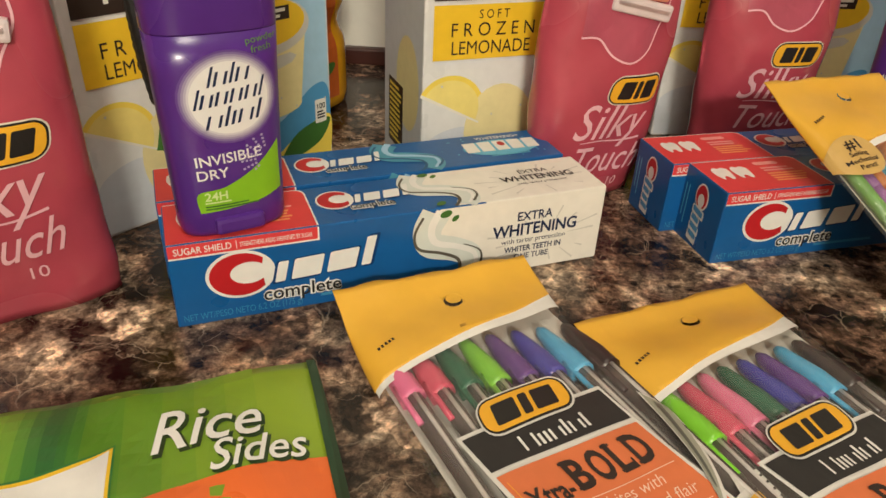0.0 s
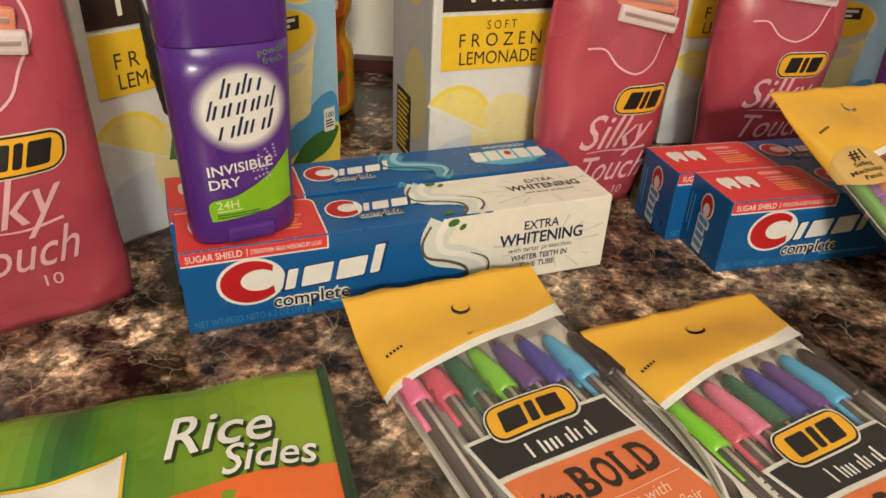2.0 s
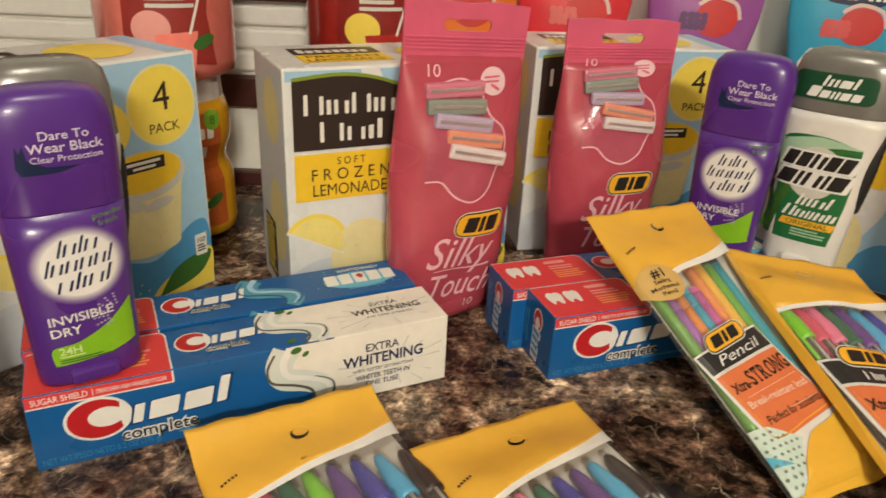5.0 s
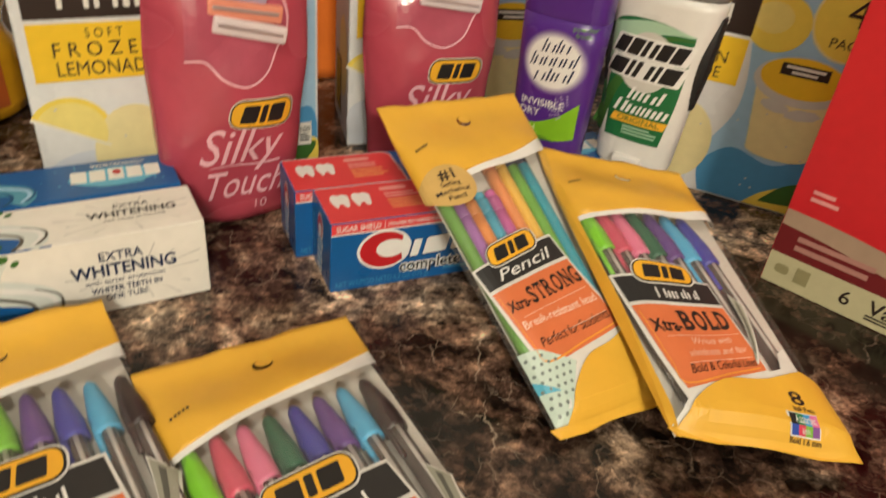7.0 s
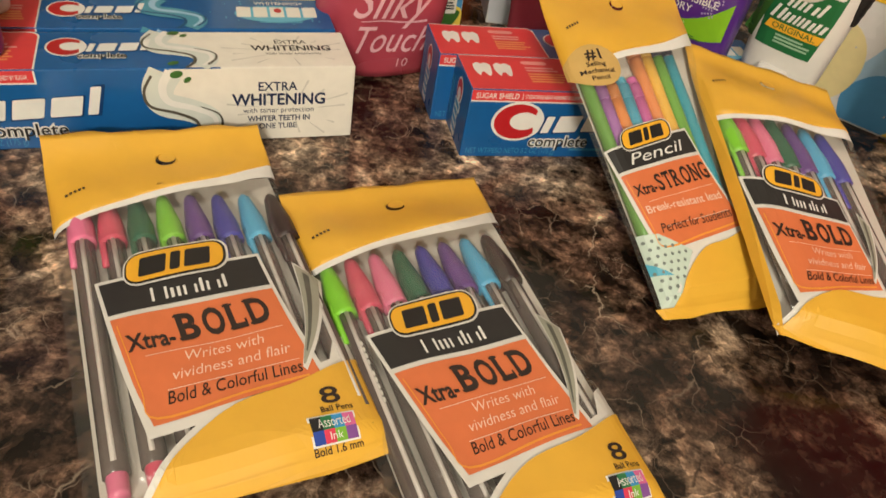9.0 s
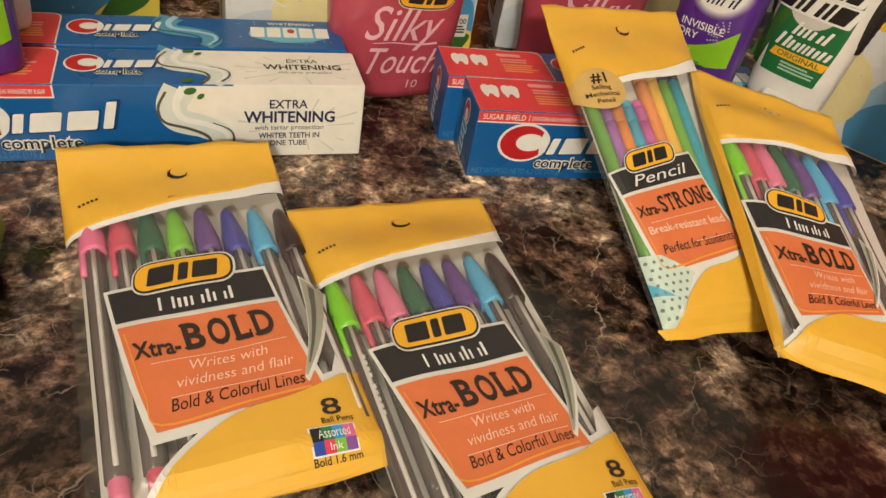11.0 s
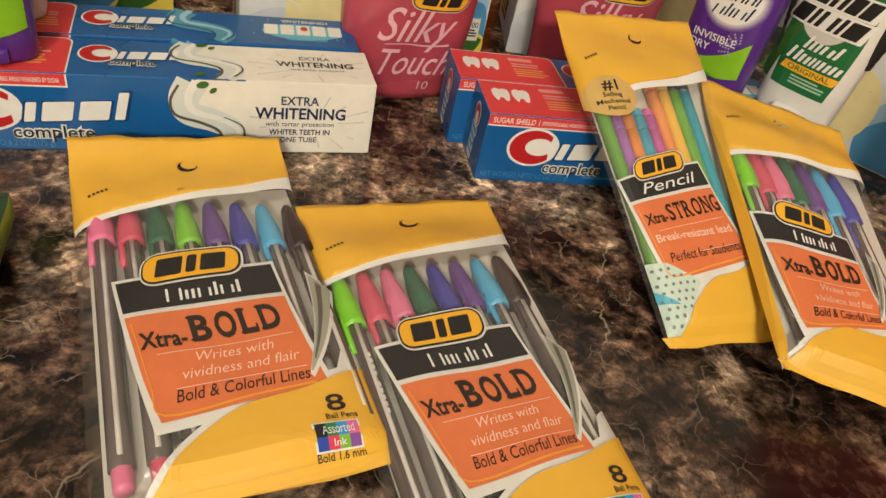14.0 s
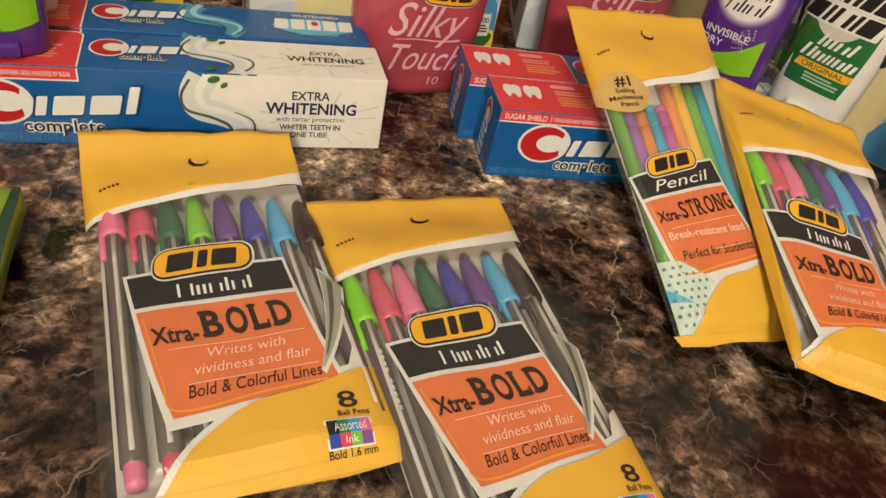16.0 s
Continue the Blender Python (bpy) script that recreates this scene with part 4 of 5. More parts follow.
def razor_bag(m, label, seed, lift=0.0, foot=0.0):
    rnd = random.Random(seed)
    ph = [rnd.uniform(0, 6) for _ in range(4)]
    bag = thing("razor_bag", m, label, "razor bag", "bags of razors")

    def wrinkle(x, z):
        fold = abs((12 * x + 9 * z + ph[3]) % 1.0 - 0.5) + 0.7 * abs((-9 * x + 16 * z + ph[2]) % 1.0 - 0.5)
        return 0.0010 * math.sin(95 * x + 60 * z + ph[0]) + 0.0008 * math.sin(-150 * x + 95 * z + ph[1]) * math.sin(40 * z + ph[2]) + 0.0030 * (fold - 0.42)

    rings = []
    for k in range(33):
        z = SEAL * k / 32
        ring = super_ring(bag_width(z, foot), bag_depth(z), z, 44, 2.1)
        rings.append([(x, y + (wrinkle(x, z) if y < 0 else -wrinkle(x, z)) * min(1, bag_depth(z) / 0.02), zz) for x, y, zz in ring])
    part("pouch", loft_bm(rings), PINK_FILM, bag, smooth=True)
    # top seal with a carrying slot
    bm = bmesh.new()
    w0, w1 = bag_width(SEAL) / 2, bag_width(BAG_H) / 2 + 0.001
    outer = [(-w0, SEAL - 0.002), (w0, SEAL - 0.002), (w1, BAG_H - 0.001), (w1 * 0.5, BAG_H + 0.001), (0, BAG_H - 0.0005), (-w1 * 0.5, BAG_H + 0.0008), (-w1, BAG_H)]
    slot = rect(-0.016, 0.1905, 0.016, 0.1975, 0.0034)
    edges = []
    for loop in (outer, slot):
        vs = [bm.verts.new((x, -0.0008, z)) for x, z in loop]
        edges += [bm.edges.new((a, b)) for a, b in zip(vs, vs[1:] + vs[:1])]
    bmesh.ops.triangle_fill(bm, use_beauty=True, edges=edges)
    ext = bmesh.ops.extrude_face_region(bm, geom=bm.faces[:])
    bmesh.ops.translate(bm, vec=(0, 0.0018, 0), verts=[v for v in ext["geom"] if isinstance(v, bmesh.types.BMVert)])
    bmesh.ops.recalc_face_normals(bm, faces=bm.faces)
    part("seal", bm, PINK_TOP, bag, "flat crimped seal with a slot")
    for k in range(4):
        part("crimp", box_bm(-w0 * 0.98, w0 * 0.98, -0.0016, -0.0006, 0.1795 + 0.0022 * k, 0.1807 + 0.0022 * k, 0.0003), PINK_TOP, bag)

    def point(x, z):
        w, d = bag_width(z, foot), bag_depth(z)
        q = min(0.98, abs(2 * x / w))
        y = -d / 2 * (1 - q ** 2.1) ** (1 / 2.1)
        return (x, y + wrinkle(x, z) * min(1, d / 0.02), z)

    S0 = surface(point)
    S = lambda x, z: S0(x * 1.02 - 0.004, z + lift * min(1.0, max(0.0, (0.20 - z) / 0.05)))
    g = 0.005
    # the window's outline
    win = spline([(-0.021, 0.150), (-0.012, 0.160), (0.002, 0.163), (0.013, 0.156), (0.020, 0.142), (0.030, 0.133), (0.0325, 0.119), (0.026, 0.107), (0.020, 0.095), (0.009, 0.0885), (-0.003, 0.092), (-0.012, 0.101), (-0.022, 0.101)], 7)
    print_on("window_print", [win], S, mat("window_film", (0.44, 0.085, 0.13), 0.18, var=0.15, scale=50, bump=0.3), bag, 0.0002, grid=g)
    print_on("window_line", [ribbon(win, 0.0011)], S, PINK_LINE, bag, 0.0004, grid=g)
    # razor heads
    heads = (("rose", (0.62, 0.20, 0.28), -0.004, 0.1570, -6), ("green", (0.20, 0.32, 0.26), -0.003, 0.1470, -2), ("lavender", (0.46, 0.42, 0.58), 0.0015, 0.1375, 5), ("peach", (0.78, 0.30, 0.18), 0.0095, 0.1275, 8), ("white", (0.74, 0.70, 0.70), 0.0115, 0.1180, 9))
    for nm, col, x, z, tilt in heads:
        p, n = S(x, z)
        rz = pose(p.x, p.y - 0.0010, p.z, 0, tilt + rnd.uniform(-4, 4), 0)
        col = tuple(0.86 * c + 0.14 * f for c, f in zip(col, (0.62, 0.14, 0.22)))
        mt = mat("razor_" + nm, col, 0.3, var=0.05)
        bm = box_bm(-0.0200, 0.0200, -0.0026, 0.003, -0.0047, 0.0047, 0.0018)
        bm.transform(rz)
        head = part("razor_head", bm, mt, bag, nm + " razor head showing through the film")
        bm = box_bm(-0.0175, 0.0175, -0.0032, -0.0024, -0.0006, 0.0014, 0.0003)
        bm.transform(rz)
        part("blade", bm, mat("blade_steel", (0.70, 0.58, 0.60), 0.30, metal=0.7), head, "thin steel blade")
    # lozenge mark
    lx, lz = -0.001, 0.0655
    loz = lambda e: rect(lx - e, lz - e, lx + 0.0335 + e, lz + 0.0145 + e, 0.0055 + e, 0.16)
    print_on("logo_rim", [loz(0.0016)], S, ink("logo_cream", (0.72, 0.66, 0.56)), bag, 0.0003, grid=g)
    print_on("logo_border", [loz(0.0009)], S, BLACK, bag, 0.0005, grid=g)
    print_on("logo_ground", [loz(0.0)], S, GOLD, bag, 0.0007, grid=g)
    print_on("logo_word", logo_blocks(lx + 0.0050, lz + 0.0022, 0.0240, 0.0102), S, BLACK, bag, 0.0009, grid=g)
    pale = ink("silky_pink", (0.80, 0.46, 0.52))
    print_on("lettering", [fit_text("Silky", -0.0170, 0.0300, 0.0415, 0.0215, shear=0.38, bold=0.002, rise=0.06)], S, pale, bag, 0.0006, grid=g)
    print_on("lettering", [fit_text("Touch", -0.0130, 0.0320, 0.0185, 0.0180, shear=0.38, bold=0.002, rise=0.06)], S, pale, bag, 0.0006, grid=g)
    print_on("lettering_flourish", [ribbon(spline([(-0.012, 0.0395), (0.0, 0.0410), (0.014, 0.0405), (0.028, 0.0425)]), 0.0004, 0.0014)], S, pale, bag, 0.0006, grid=g)
    print_on("lettering", [text("10", 0.0105, -0.0235, 0.1640, bold=0.0)], S, PINK_LINE, bag, 0.0004, grid=g)
    print_on("lettering", [text("10", 0.0095, 0.0130, 0.0085)], S, PINK_LINE, bag, 0.0004, grid=g)
    print_on("round_mark", [oval(0.0215, 0.1620, 0.0085, 0.0085)], S, ink("pink_white", (0.76, 0.52, 0.56)), bag, 0.0004, grid=g)
    print_on("round_mark_line", [ribbon([(0.0155, 0.1640), (0.0260, 0.1650)], 0.0012), ribbon([(0.0155, 0.1615), (0.0255, 0.1622)], 0.0012), ribbon([(0.0200, 0.1600), (0.0255, 0.1570)], 0.0018)], S, PINK_TOP, bag, 0.0006, grid=g)
    return bag


def logo_blocks(x, y, w, h):
    """Three heavy slanted blocks."""
    out = []
    for x0, x1, rows in ((0.0, 0.37, ((0.0, 1.0),)), (0.43, 0.57, ((0.0, 1.0),)), (0.63, 0.99, ((0.0, 1.0),))):
        for y0, y1 in rows:
            out.append([(px + 0.30 * y0 * h, py) for px, py in rect(x + w * x0, y + h * y0, x + w * x1, y + h * y1, h * 0.10, 0.30)])
    return out


razor_bag(pose(-0.1785, 0.3025, 0, 0, 0, 33), "pink plastic bag of razors beside a lemonade carton", 1, 0.0140, 0.022)
razor_bag(pose(0.0985, 0.4655, 0.002, 0, 3.0, 24), "pink plastic bag of razors before a lemonade carton", 2)
razor_bag(pose(0.2200, 0.5380, 0, 0, 0, 11) @ Matrix.Scale(0.94, 4, (0, 0, 1)), "pink plastic bag of razors behind the toothpaste boxes", 3, 0.0140)


# ---- pen packs ----
def pack_surface(corners, bulge, curl, seed):
    """The upper face of a flat pack through four corners (u across, v downwards), swollen in the middle."""
    q = [Vector(c) for c in corners]
    nrm = (q[3] - q[0]).cross(q[1] - q[0]).normalized()
    if q[0].z > 0.03:
        q[0], q[1] = q[0] - nrm * 0.003, q[1] - nrm * 0.003
    rnd = random.Random(seed)
    ph = [rnd.uniform(0, 6.3) for _ in range(4)]

    def base(u, v):
        return (q[0] * (1 - u) + q[1] * u) * (1 - v) + (q[3] * (1 - u) + q[2] * u) * v

    def point(u, v):
        cu, cv = max(0.0, min(1.0, u)), max(0.0, min(1.0, v))
        side = max(0.0, 1 - abs(2 * cu - 1) ** 5)
        grow = min(1.0, max(0.0, (cv - 0.04) / 0.18))
        shut = min(1.0, max(0.0, (1.0 - cv) / 0.07))
        grow, shut = grow * grow * (3 - 2 * grow), shut * shut * (3 - 2 * shut)
        h = 0.0012 + bulge * side ** 0.6 * grow * shut
        h += curl * (1 - cv / 0.26) ** 1.6 * (1.0 - 0.25 * cu) if cv < 0.26 else 0
        h += (0.0003 * math.sin(11 * cu + 9 * cv + ph[1]) + 0.0003 * math.sin(19 * cv - 13 * cu + ph[2])) * side
        return base(u, v) + nrm * h
    return base, point, nrm


def pens_in(pack, base, nrm, colours, v_top, v_end, lift, pencil=False, u0=0.09, u1=0.93, fan=0.0):
    for k, (nm, col) in enumerate(colours):
        u = u0 + (u1 - u0) * k / (len(colours) - 1)
        a, b = base(u, v_top(u)), base(u + fan, v_end)
        a, b = a + nrm * lift, b + nrm * lift
        axis = (b - a).normalized()
        side = axis.cross(nrm).normalized()
        up = side.cross(axis)
        length = (b - a).length

        def tube(z0, z1, r0, r1, n=10, stretch=1.0):
            steps = 6
            return [[a + axis * (z0 + (z1 - z0) * s / steps) + side * (r0 + (r1 - r0) * s / steps) * math.cos(6.2832 * i / n) * stretch + up * (r0 + (r1 - r0) * s / steps) * math.sin(6.2832 * i / n) for i in range(n)] for s in range(steps + 1)]
        off = Vector(pack.location)
        mv = lambda rings: [[p - off for p in r] for r in rings]
        if pencil:
            pen = part("pencil", loft_bm(mv(tube(0.012, length, 0.0036, 0.0036))), mat("pencil_" + nm, col, 0.35), pack, nm + " pencil barrel", True)
            part("eraser", loft_bm(mv(tube(0.0, 0.0045, 0.0028, 0.0032))), WHITE_PLASTIC if k > 6 else mat("eraser_" + nm, col, 0.5), pen, "", True)
            part("collar", loft_bm(mv(tube(0.0045, 0.013, 0.0037, 0.0037))), mat("collar_navy", (0.02, 0.025, 0.05), 0.35) if k > 6 else mat("collar_" + nm, tuple(0.7 * c for c in col), 0.4), pen, "", True)
        else:
            pen = part("pen", loft_bm(mv(tube(0.030, length - 0.008, 0.0044, 0.0044, 6))), mat("pen_barrel", (0.115, 0.092, 0.086), 0.16, var=0.10, scale=40), pack, "clear grey pen barrel", True)
            part("ink_tube", loft_bm(mv([[p + up * 0.0036 for p in r] for r in tube(0.034, length - 0.012, 0.0010, 0.0010)])), mat("ink_tube", (0.62, 0.58, 0.55), 0.3), pen, "", True)
            c = mat("cap_" + nm, col, 0.32, var=0.05)
            cap = loft_bm(mv(tube(0.0, 0.003, 0.0014, 0.0030) + tube(0.003, 0.022, 0.0030, 0.0056)[1:] + tube(0.022, 0.034, 0.0056, 0.0057)[1:]))
            part("pen_cap", cap, c, pen, nm + " pen cap", True)
            clip = loft_bm(mv([[a + axis * z + side * (0.0042 + 0.0006 * math.cos(6.2832 * i / 6)) + side * 0.0009 * math.cos(6.2832 * i / 6) + up * (0.0022 + 0.0010 * math.sin(6.2832 * i / 6)) for i in range(6)] for z in (0.026, 0.032, 0.040, 0.049)]))
            part("clip", clip, c, pen, "", True)
            part("plug", loft_bm(mv(tube(length - 0.010, length, 0.0036, 0.0034))), c, pen, "", True)


LABEL = [(0.158, 0.470), (0.828, 0.462), (0.848, 0.786), (0.220, 0.817)]


def pen_pack(name, corners, label, colours, seed, bulge=0.0092, curl=0.004, pencil=False, group="packs of pens", lab=LABEL, foot_at=0.0, mark_at=0.0, row=(0.09, 0.93), deep=0.0, tip=(0.235, 0.225), fan=0.0, strip=False):
    c = sum((Vector(p) for p in corners), Vector()) / 4
    c.z = 0
    pack = thing(name, Matrix.Translation(c), label, "pen pack", group)
    base, point, nrm = pack_surface(corners, bulge, curl, seed)
    S = surface(lambda u, v: point(u, v) - c)
    flip = lambda u, v: (S(u, v)[0], -S(u, v)[1])
    top = flip if S(0.5, 0.5)[1].dot(nrm) < 0 else S
    back = lambda u, v: (base(u, v) - c, nrm)
    W = (Vector(corners[1]) - Vector(corners[0])).length
    H = (Vector(corners[3]) - Vector(corners[0])).length
    # sheets: back card, yellow head, clear front
    bm = sheet_bm(back, 24, 36, 0.045, 0.985, 0.13, 0.985, 0.0004)
    part("back_card", bm, WHITE_FILM, pack, "white inner card")
    g = 0.05
    edge = [(u, v + deep) for u, v in spline([(-0.01, 0.252), (0.12, 0.243), (0.39, 0.208), (0.72, 0.182), (0.92, 0.146), (1.01, 0.118)], 6)]
    print_on("white_edge", [[(min(1.0, max(0, u)), v - 0.001) for u, v in edge] + [(min(1.0, max(0, u)), v + 0.018 + 0.03 * max(0, u) ** 3) for u, v in edge[::-1]]], top, WHITE, pack, 0.0004, grid=g)
    # head with a hang hole
    bm = bmesh.new()
    hole = oval(0.52, 0.085, 0.048, 0.0225, 16, rot=-4)
    outline = [(0.0, 0.0)] + [(0.1 * k, 0.004 * math.sin(2.1 * k + seed)) for k in range(1, 10)] + [(1.0, 0.0)] + [(min(1.0, max(0.0, u)), v) for u, v in edge[::-1]]
    edges = []
    for loop in (outline, hole):
        vs = [bm.verts.new((u, v, 0)) for u, v in loop]
        edges += [bm.edges.new((a, b)) for a, b in zip(vs, vs[1:] + vs[:1])]
    bmesh.ops.triangle_fill(bm, use_beauty=True, edges=edges)
    for ax in (0, 1):
        for k in range(1, 24):
            co, no = [0, 0, 0], [0, 0, 0]
            co[ax], no[ax] = k * (0.045 if ax == 0 else 0.0125), 1
            bmesh.ops.bisect_plane(bm, geom=bm.verts[:] + bm.edges[:] + bm.faces[:], plane_co=co, plane_no=no)
    up_side = bm.verts[:]
    for v in up_side:
        p, n = top(v.co.x, v.co.y)
        v.co = p + n * 0.0007
    ext = bmesh.ops.extrude_face_region(bm, geom=bm.faces[:])
    bmesh.ops.translate(bm, vec=-nrm * 0.0006, verts=[v for v in ext["geom"] if isinstance(v, bmesh.types.BMVert)])
    bmesh.ops.recalc_face_normals(bm, faces=bm.faces)
    part("head_flap", bm, YELLOW_FILM, pack, "yellow printed flap with a hang hole", True)
    tab = sheet_bm(lambda a, r: (lambda q: (q[0] + q[1] * 0.0007, q[1]))(top(0.527 + 0.039 * r * math.cos(a), 0.0795 + 0.0165 * r * math.sin(a))), 16, 3, 0.0, 6.2832, 0.02, 1.0, 0.0)
    part("hole_tab", tab, YELLOW_FILM, pack, "punched yellow tab")
    for k in range(5):
        print_on("small_print", [rect(0.07 + 0.018 * k, 0.175 - 0.003 * k, 0.081 + 0.018 * k, 0.183 - 0.003 * k)], top, BROWN_INK, pack, 0.0011)
    # pens
    vt = (lambda u: tip[0] + (tip[1] - tip[0]) * u) if not pencil else (lambda u: tip[0] if 0.15 < u < 0.50 else tip[1])
    pens_in(pack, base, nrm, colours, vt, 0.945 if not pencil else 0.83, 0.0036 if pencil else 0.0041, pencil, row[0], row[1], fan)
    flap_top = top
    spot = quad_map(LABEL, lab)
    top = lambda u, v: (lambda p: flap_top(min(0.99, p[0]), p[1]))(spot(u, v))
    low = lambda u, v: flap_top(min(1.0, u + foot_at), v + 0.012 * min(1.0, max(0.0, (0.99 - v) / 0.06)))
    # printed front, wrapped over the pens
    wh = ink("label_white", (0.72, 0.70, 0.66))
    print_on("label_rim", [spline([(0.143, 0.462), (0.150, 0.56), (0.165, 0.70), (0.195, 0.838)], 5) + spline([(0.195, 0.838), (0.55, 0.818), (0.870, 0.800)], 5)[1:] + spline([(0.870, 0.800), (0.842, 0.62), (0.842, 0.452)], 5)[1:]], top, wh, pack, 0.0007, grid=g)
    print_on("black_panel", [[(0.158, 0.472), (0.828, 0.462), (0.824, 0.548), (0.166, 0.560)]], top, ink("panel_black", (0.028, 0.026, 0.026)), pack, 0.0010, grid=g)
    ora = spline([(0.168, 0.572), (0.180, 0.65), (0.195, 0.735), (0.222, 0.816)], 5) + spline([(0.222, 0.816), (0.544, 0.800), (0.846, 0.786)], 5)[1:] + spline([(0.846, 0.786), (0.826, 0.66), (0.824, 0.560)], 5)[1:]
    print_on("orange_panel", [ora], top, ORANGE, pack, 0.0010, grid=g)
    print_on("yellow_line", [ribbon(spline([(0.188, 0.59), (0.200, 0.66), (0.214, 0.745), (0.240, 0.803), (0.56, 0.789), (0.80, 0.778)], 5), 0.0045)], top, ink("apricot", (0.84, 0.34, 0.05)), pack, 0.0012, grid=g)
    foot = spline([(0.14, 0.999), (0.20, 0.955), (0.323, 0.890), (0.508, 0.836), (0.752, 0.816), (1.0, 0.772)], 6)
    print_on("foot_rim", [[(u, v - 0.018) for u, v in foot] + [(u, v + 0.006) for u, v in foot[::-1]]], low, wh, pack, 0.0007, grid=0.03)
    print_on("white_patch", [[(0.885, 0.778), (0.93, 0.725), (1.0, 0.70), (1.0, 0.762)]], low, wh, pack, 0.0006, grid=0.03)
    print_on("yellow_foot", [foot + [(1.0 - foot_at, 0.80), (1.0 - foot_at, 0.985), (0.17, 0.985)]], low, YELLOW_FILM, pack, 0.0014, grid=0.025)
    print_on("foot_seal", [[(0.0, 0.972), (1.0, 0.972), (1.0, 1.0), (0.75, 1.008), (0.4, 0.998), (0.2, 1.006), (0.0, 1.0)]], flap_top, YELLOW_FILM, pack, 0.0017, grid=0.025)
    if seed == 2:
        for k in range(9):
            print_on("barrel_print", [rect(row[0] - 0.002, 0.50 + 0.016 * k + 0.012 * (k > 3), row[0] + 0.014, 0.511 + 0.016 * k + 0.012 * (k > 3))], flap_top, LIGHT_GREY, pack, 0.0006)
    if strip:
        print_on("side_strip", [[(0.0, 0.17), (0.030, 0.17), (0.034, 0.6), (0.030, 1.0), (0.0, 1.0)]], flap_top, YELLOW_FILM, pack, 0.0010, grid=0.03)
    # mark
    k = 1.0 / H
    T = lambda x, y: top(x / W, 1 - y / H)  # metres from the lower left corner
    loz = lambda e: [(x, y + 0.06 * (x - 0.49 * W)) for x, y in rect(0.265 * W - e, H * 0.518 - e, 0.680 * W + e, H * 0.592 + e, 0.0056 + e, 0.22)]
    print_on("logo_rim", [loz(0.0019)], T, wh, pack, 0.0014, grid=0.006)
    print_on("logo_border", [loz(0.0010)], T, BLACK, pack, 0.0016, grid=0.006)
    print_on("logo_ground", [loz(0.0)], T, GOLD, pack, 0.0018, grid=0.006)
    print_on("logo_word", [[(x, y + 0.06 * (x - 0.49 * W)) for x, y in sh] for sh in logo_blocks(0.320 * W, H * 0.529, 0.305 * W, H * 0.050)], T, BLACK, pack, 0.0020, grid=0.006)
    s = W / 0.1
    X = lambda u: u * W
    Y = lambda v: (1 - v) * H
    TF = lambda x, y: low(x / W + mark_at, 1 - y / H)
    if pencil:
        print_on("lettering", [fit_text("Pencil", X(0.27), X(0.74), Y(0.545), H * 0.040, shear=0.3, rise=0.05)], T, WHITE, pack, 0.0013, grid=0.006)
        words = [fit_text("Xtra-", X(0.205), X(0.37), Y(0.650), H * 0.034, bold=0.022), *slab_word("STRONG", X(0.375), X(0.815), Y(0.650), H * 0.054, 0.05, 0.02)]
        hand, last = [fit_text("Break-resistant lead", X(0.225), X(0.80), Y(0.708), H * 0.023, bold=0.008)], fit_text("Perfect for Students", X(0.26), X(0.80), Y(0.768), H * 0.025, shear=0.2, rise=0.03)
    else:
        for mark in marks("Oiiolol", X(0.345), X(0.655), Y(0.545), H * 0.036, 0.0011, 0.08, 0.05):
            print_on("label_word", [mark], T, WHITE, pack, 0.0013, grid=0.006)
        words = [fit_text("Xtra-", X(0.205), X(0.385), Y(0.658), H * 0.038, bold=0.024), *slab_word("BOLD", X(0.395), X(0.775), Y(0.652), H * 0.062, 0.05)]
        hand, last = [fit_text("Writes with", X(0.40), X(0.70), Y(0.700), H * 0.022, shear=0.3, bold=-0.006, rise=0.05), fit_text("vividness and flair", X(0.335), X(0.78), Y(0.736), H * 0.022, shear=0.3, bold=-0.006, rise=0.05)], fit_text("Bold & Colorful Lines", X(0.290), X(0.79), Y(0.782), H * 0.025, shear=0.3, bold=0.0, rise=0.05)
    print_on("lettering", words, T, BROWN_INK, pack, 0.0014, grid=0.006)
    print_on("lettering", hand + [*[[(px, py + 0.05 * (px - 0.25 * W)) for px, py in sh] for sh in (rect(0.26 * W, H * 0.324, 0.79 * W, H * 0.3255), rect(0.30 * W, H * 0.244, 0.79 * W, H * 0.2455))]], T, ink("pale_peach", (0.86, 0.62, 0.50)), pack, 0.0014, grid=0.006)
    print_on("lettering", [last], T, BROWN_INK, pack, 0.0014, grid=0.006)
    if not pencil:
        print_on("lettering", [fit_text("8", X(0.830), X(0.900), Y(0.880), H * 0.036, bold=0.012), fit_text("Ball Pens", X(0.815), X(0.93), Y(0.898), H * 0.012, bold=0.01), fit_text("Bold 1.6 mm", X(0.755), X(0.93), Y(0.968), H * 0.014, bold=0.008)], TF, BROWN_INK, pack, 0.0018, grid=0.006)
        print_on("swatch_rim", [rect(0.755 * W, H * 0.046, 0.925 * W, H * 0.096)], TF, WHITE, pack, 0.0017, grid=0.006)
        sw = ((0.02, 0.02, 0.02), (0.03, 0.20, 0.08), (0.05, 0.30, 0.62), (0.70, 0.15, 0.35), (0.03, 0.07, 0.36), (0.66, 0.05, 0.10), (0.20, 0.45, 0.05), (0.22, 0.08, 0.30))
        for i, col in enumerate(sw):
            x, y = 0.762 * W + (i % 4) * 0.039 * W, H * (0.071 if i < 4 else 0.0495)
            print_on("swatch", [rect(x, y, x + 0.039 * W, y + H * 0.0215)], TF, ink("swatch_%d" % i, col), pack, 0.0020)
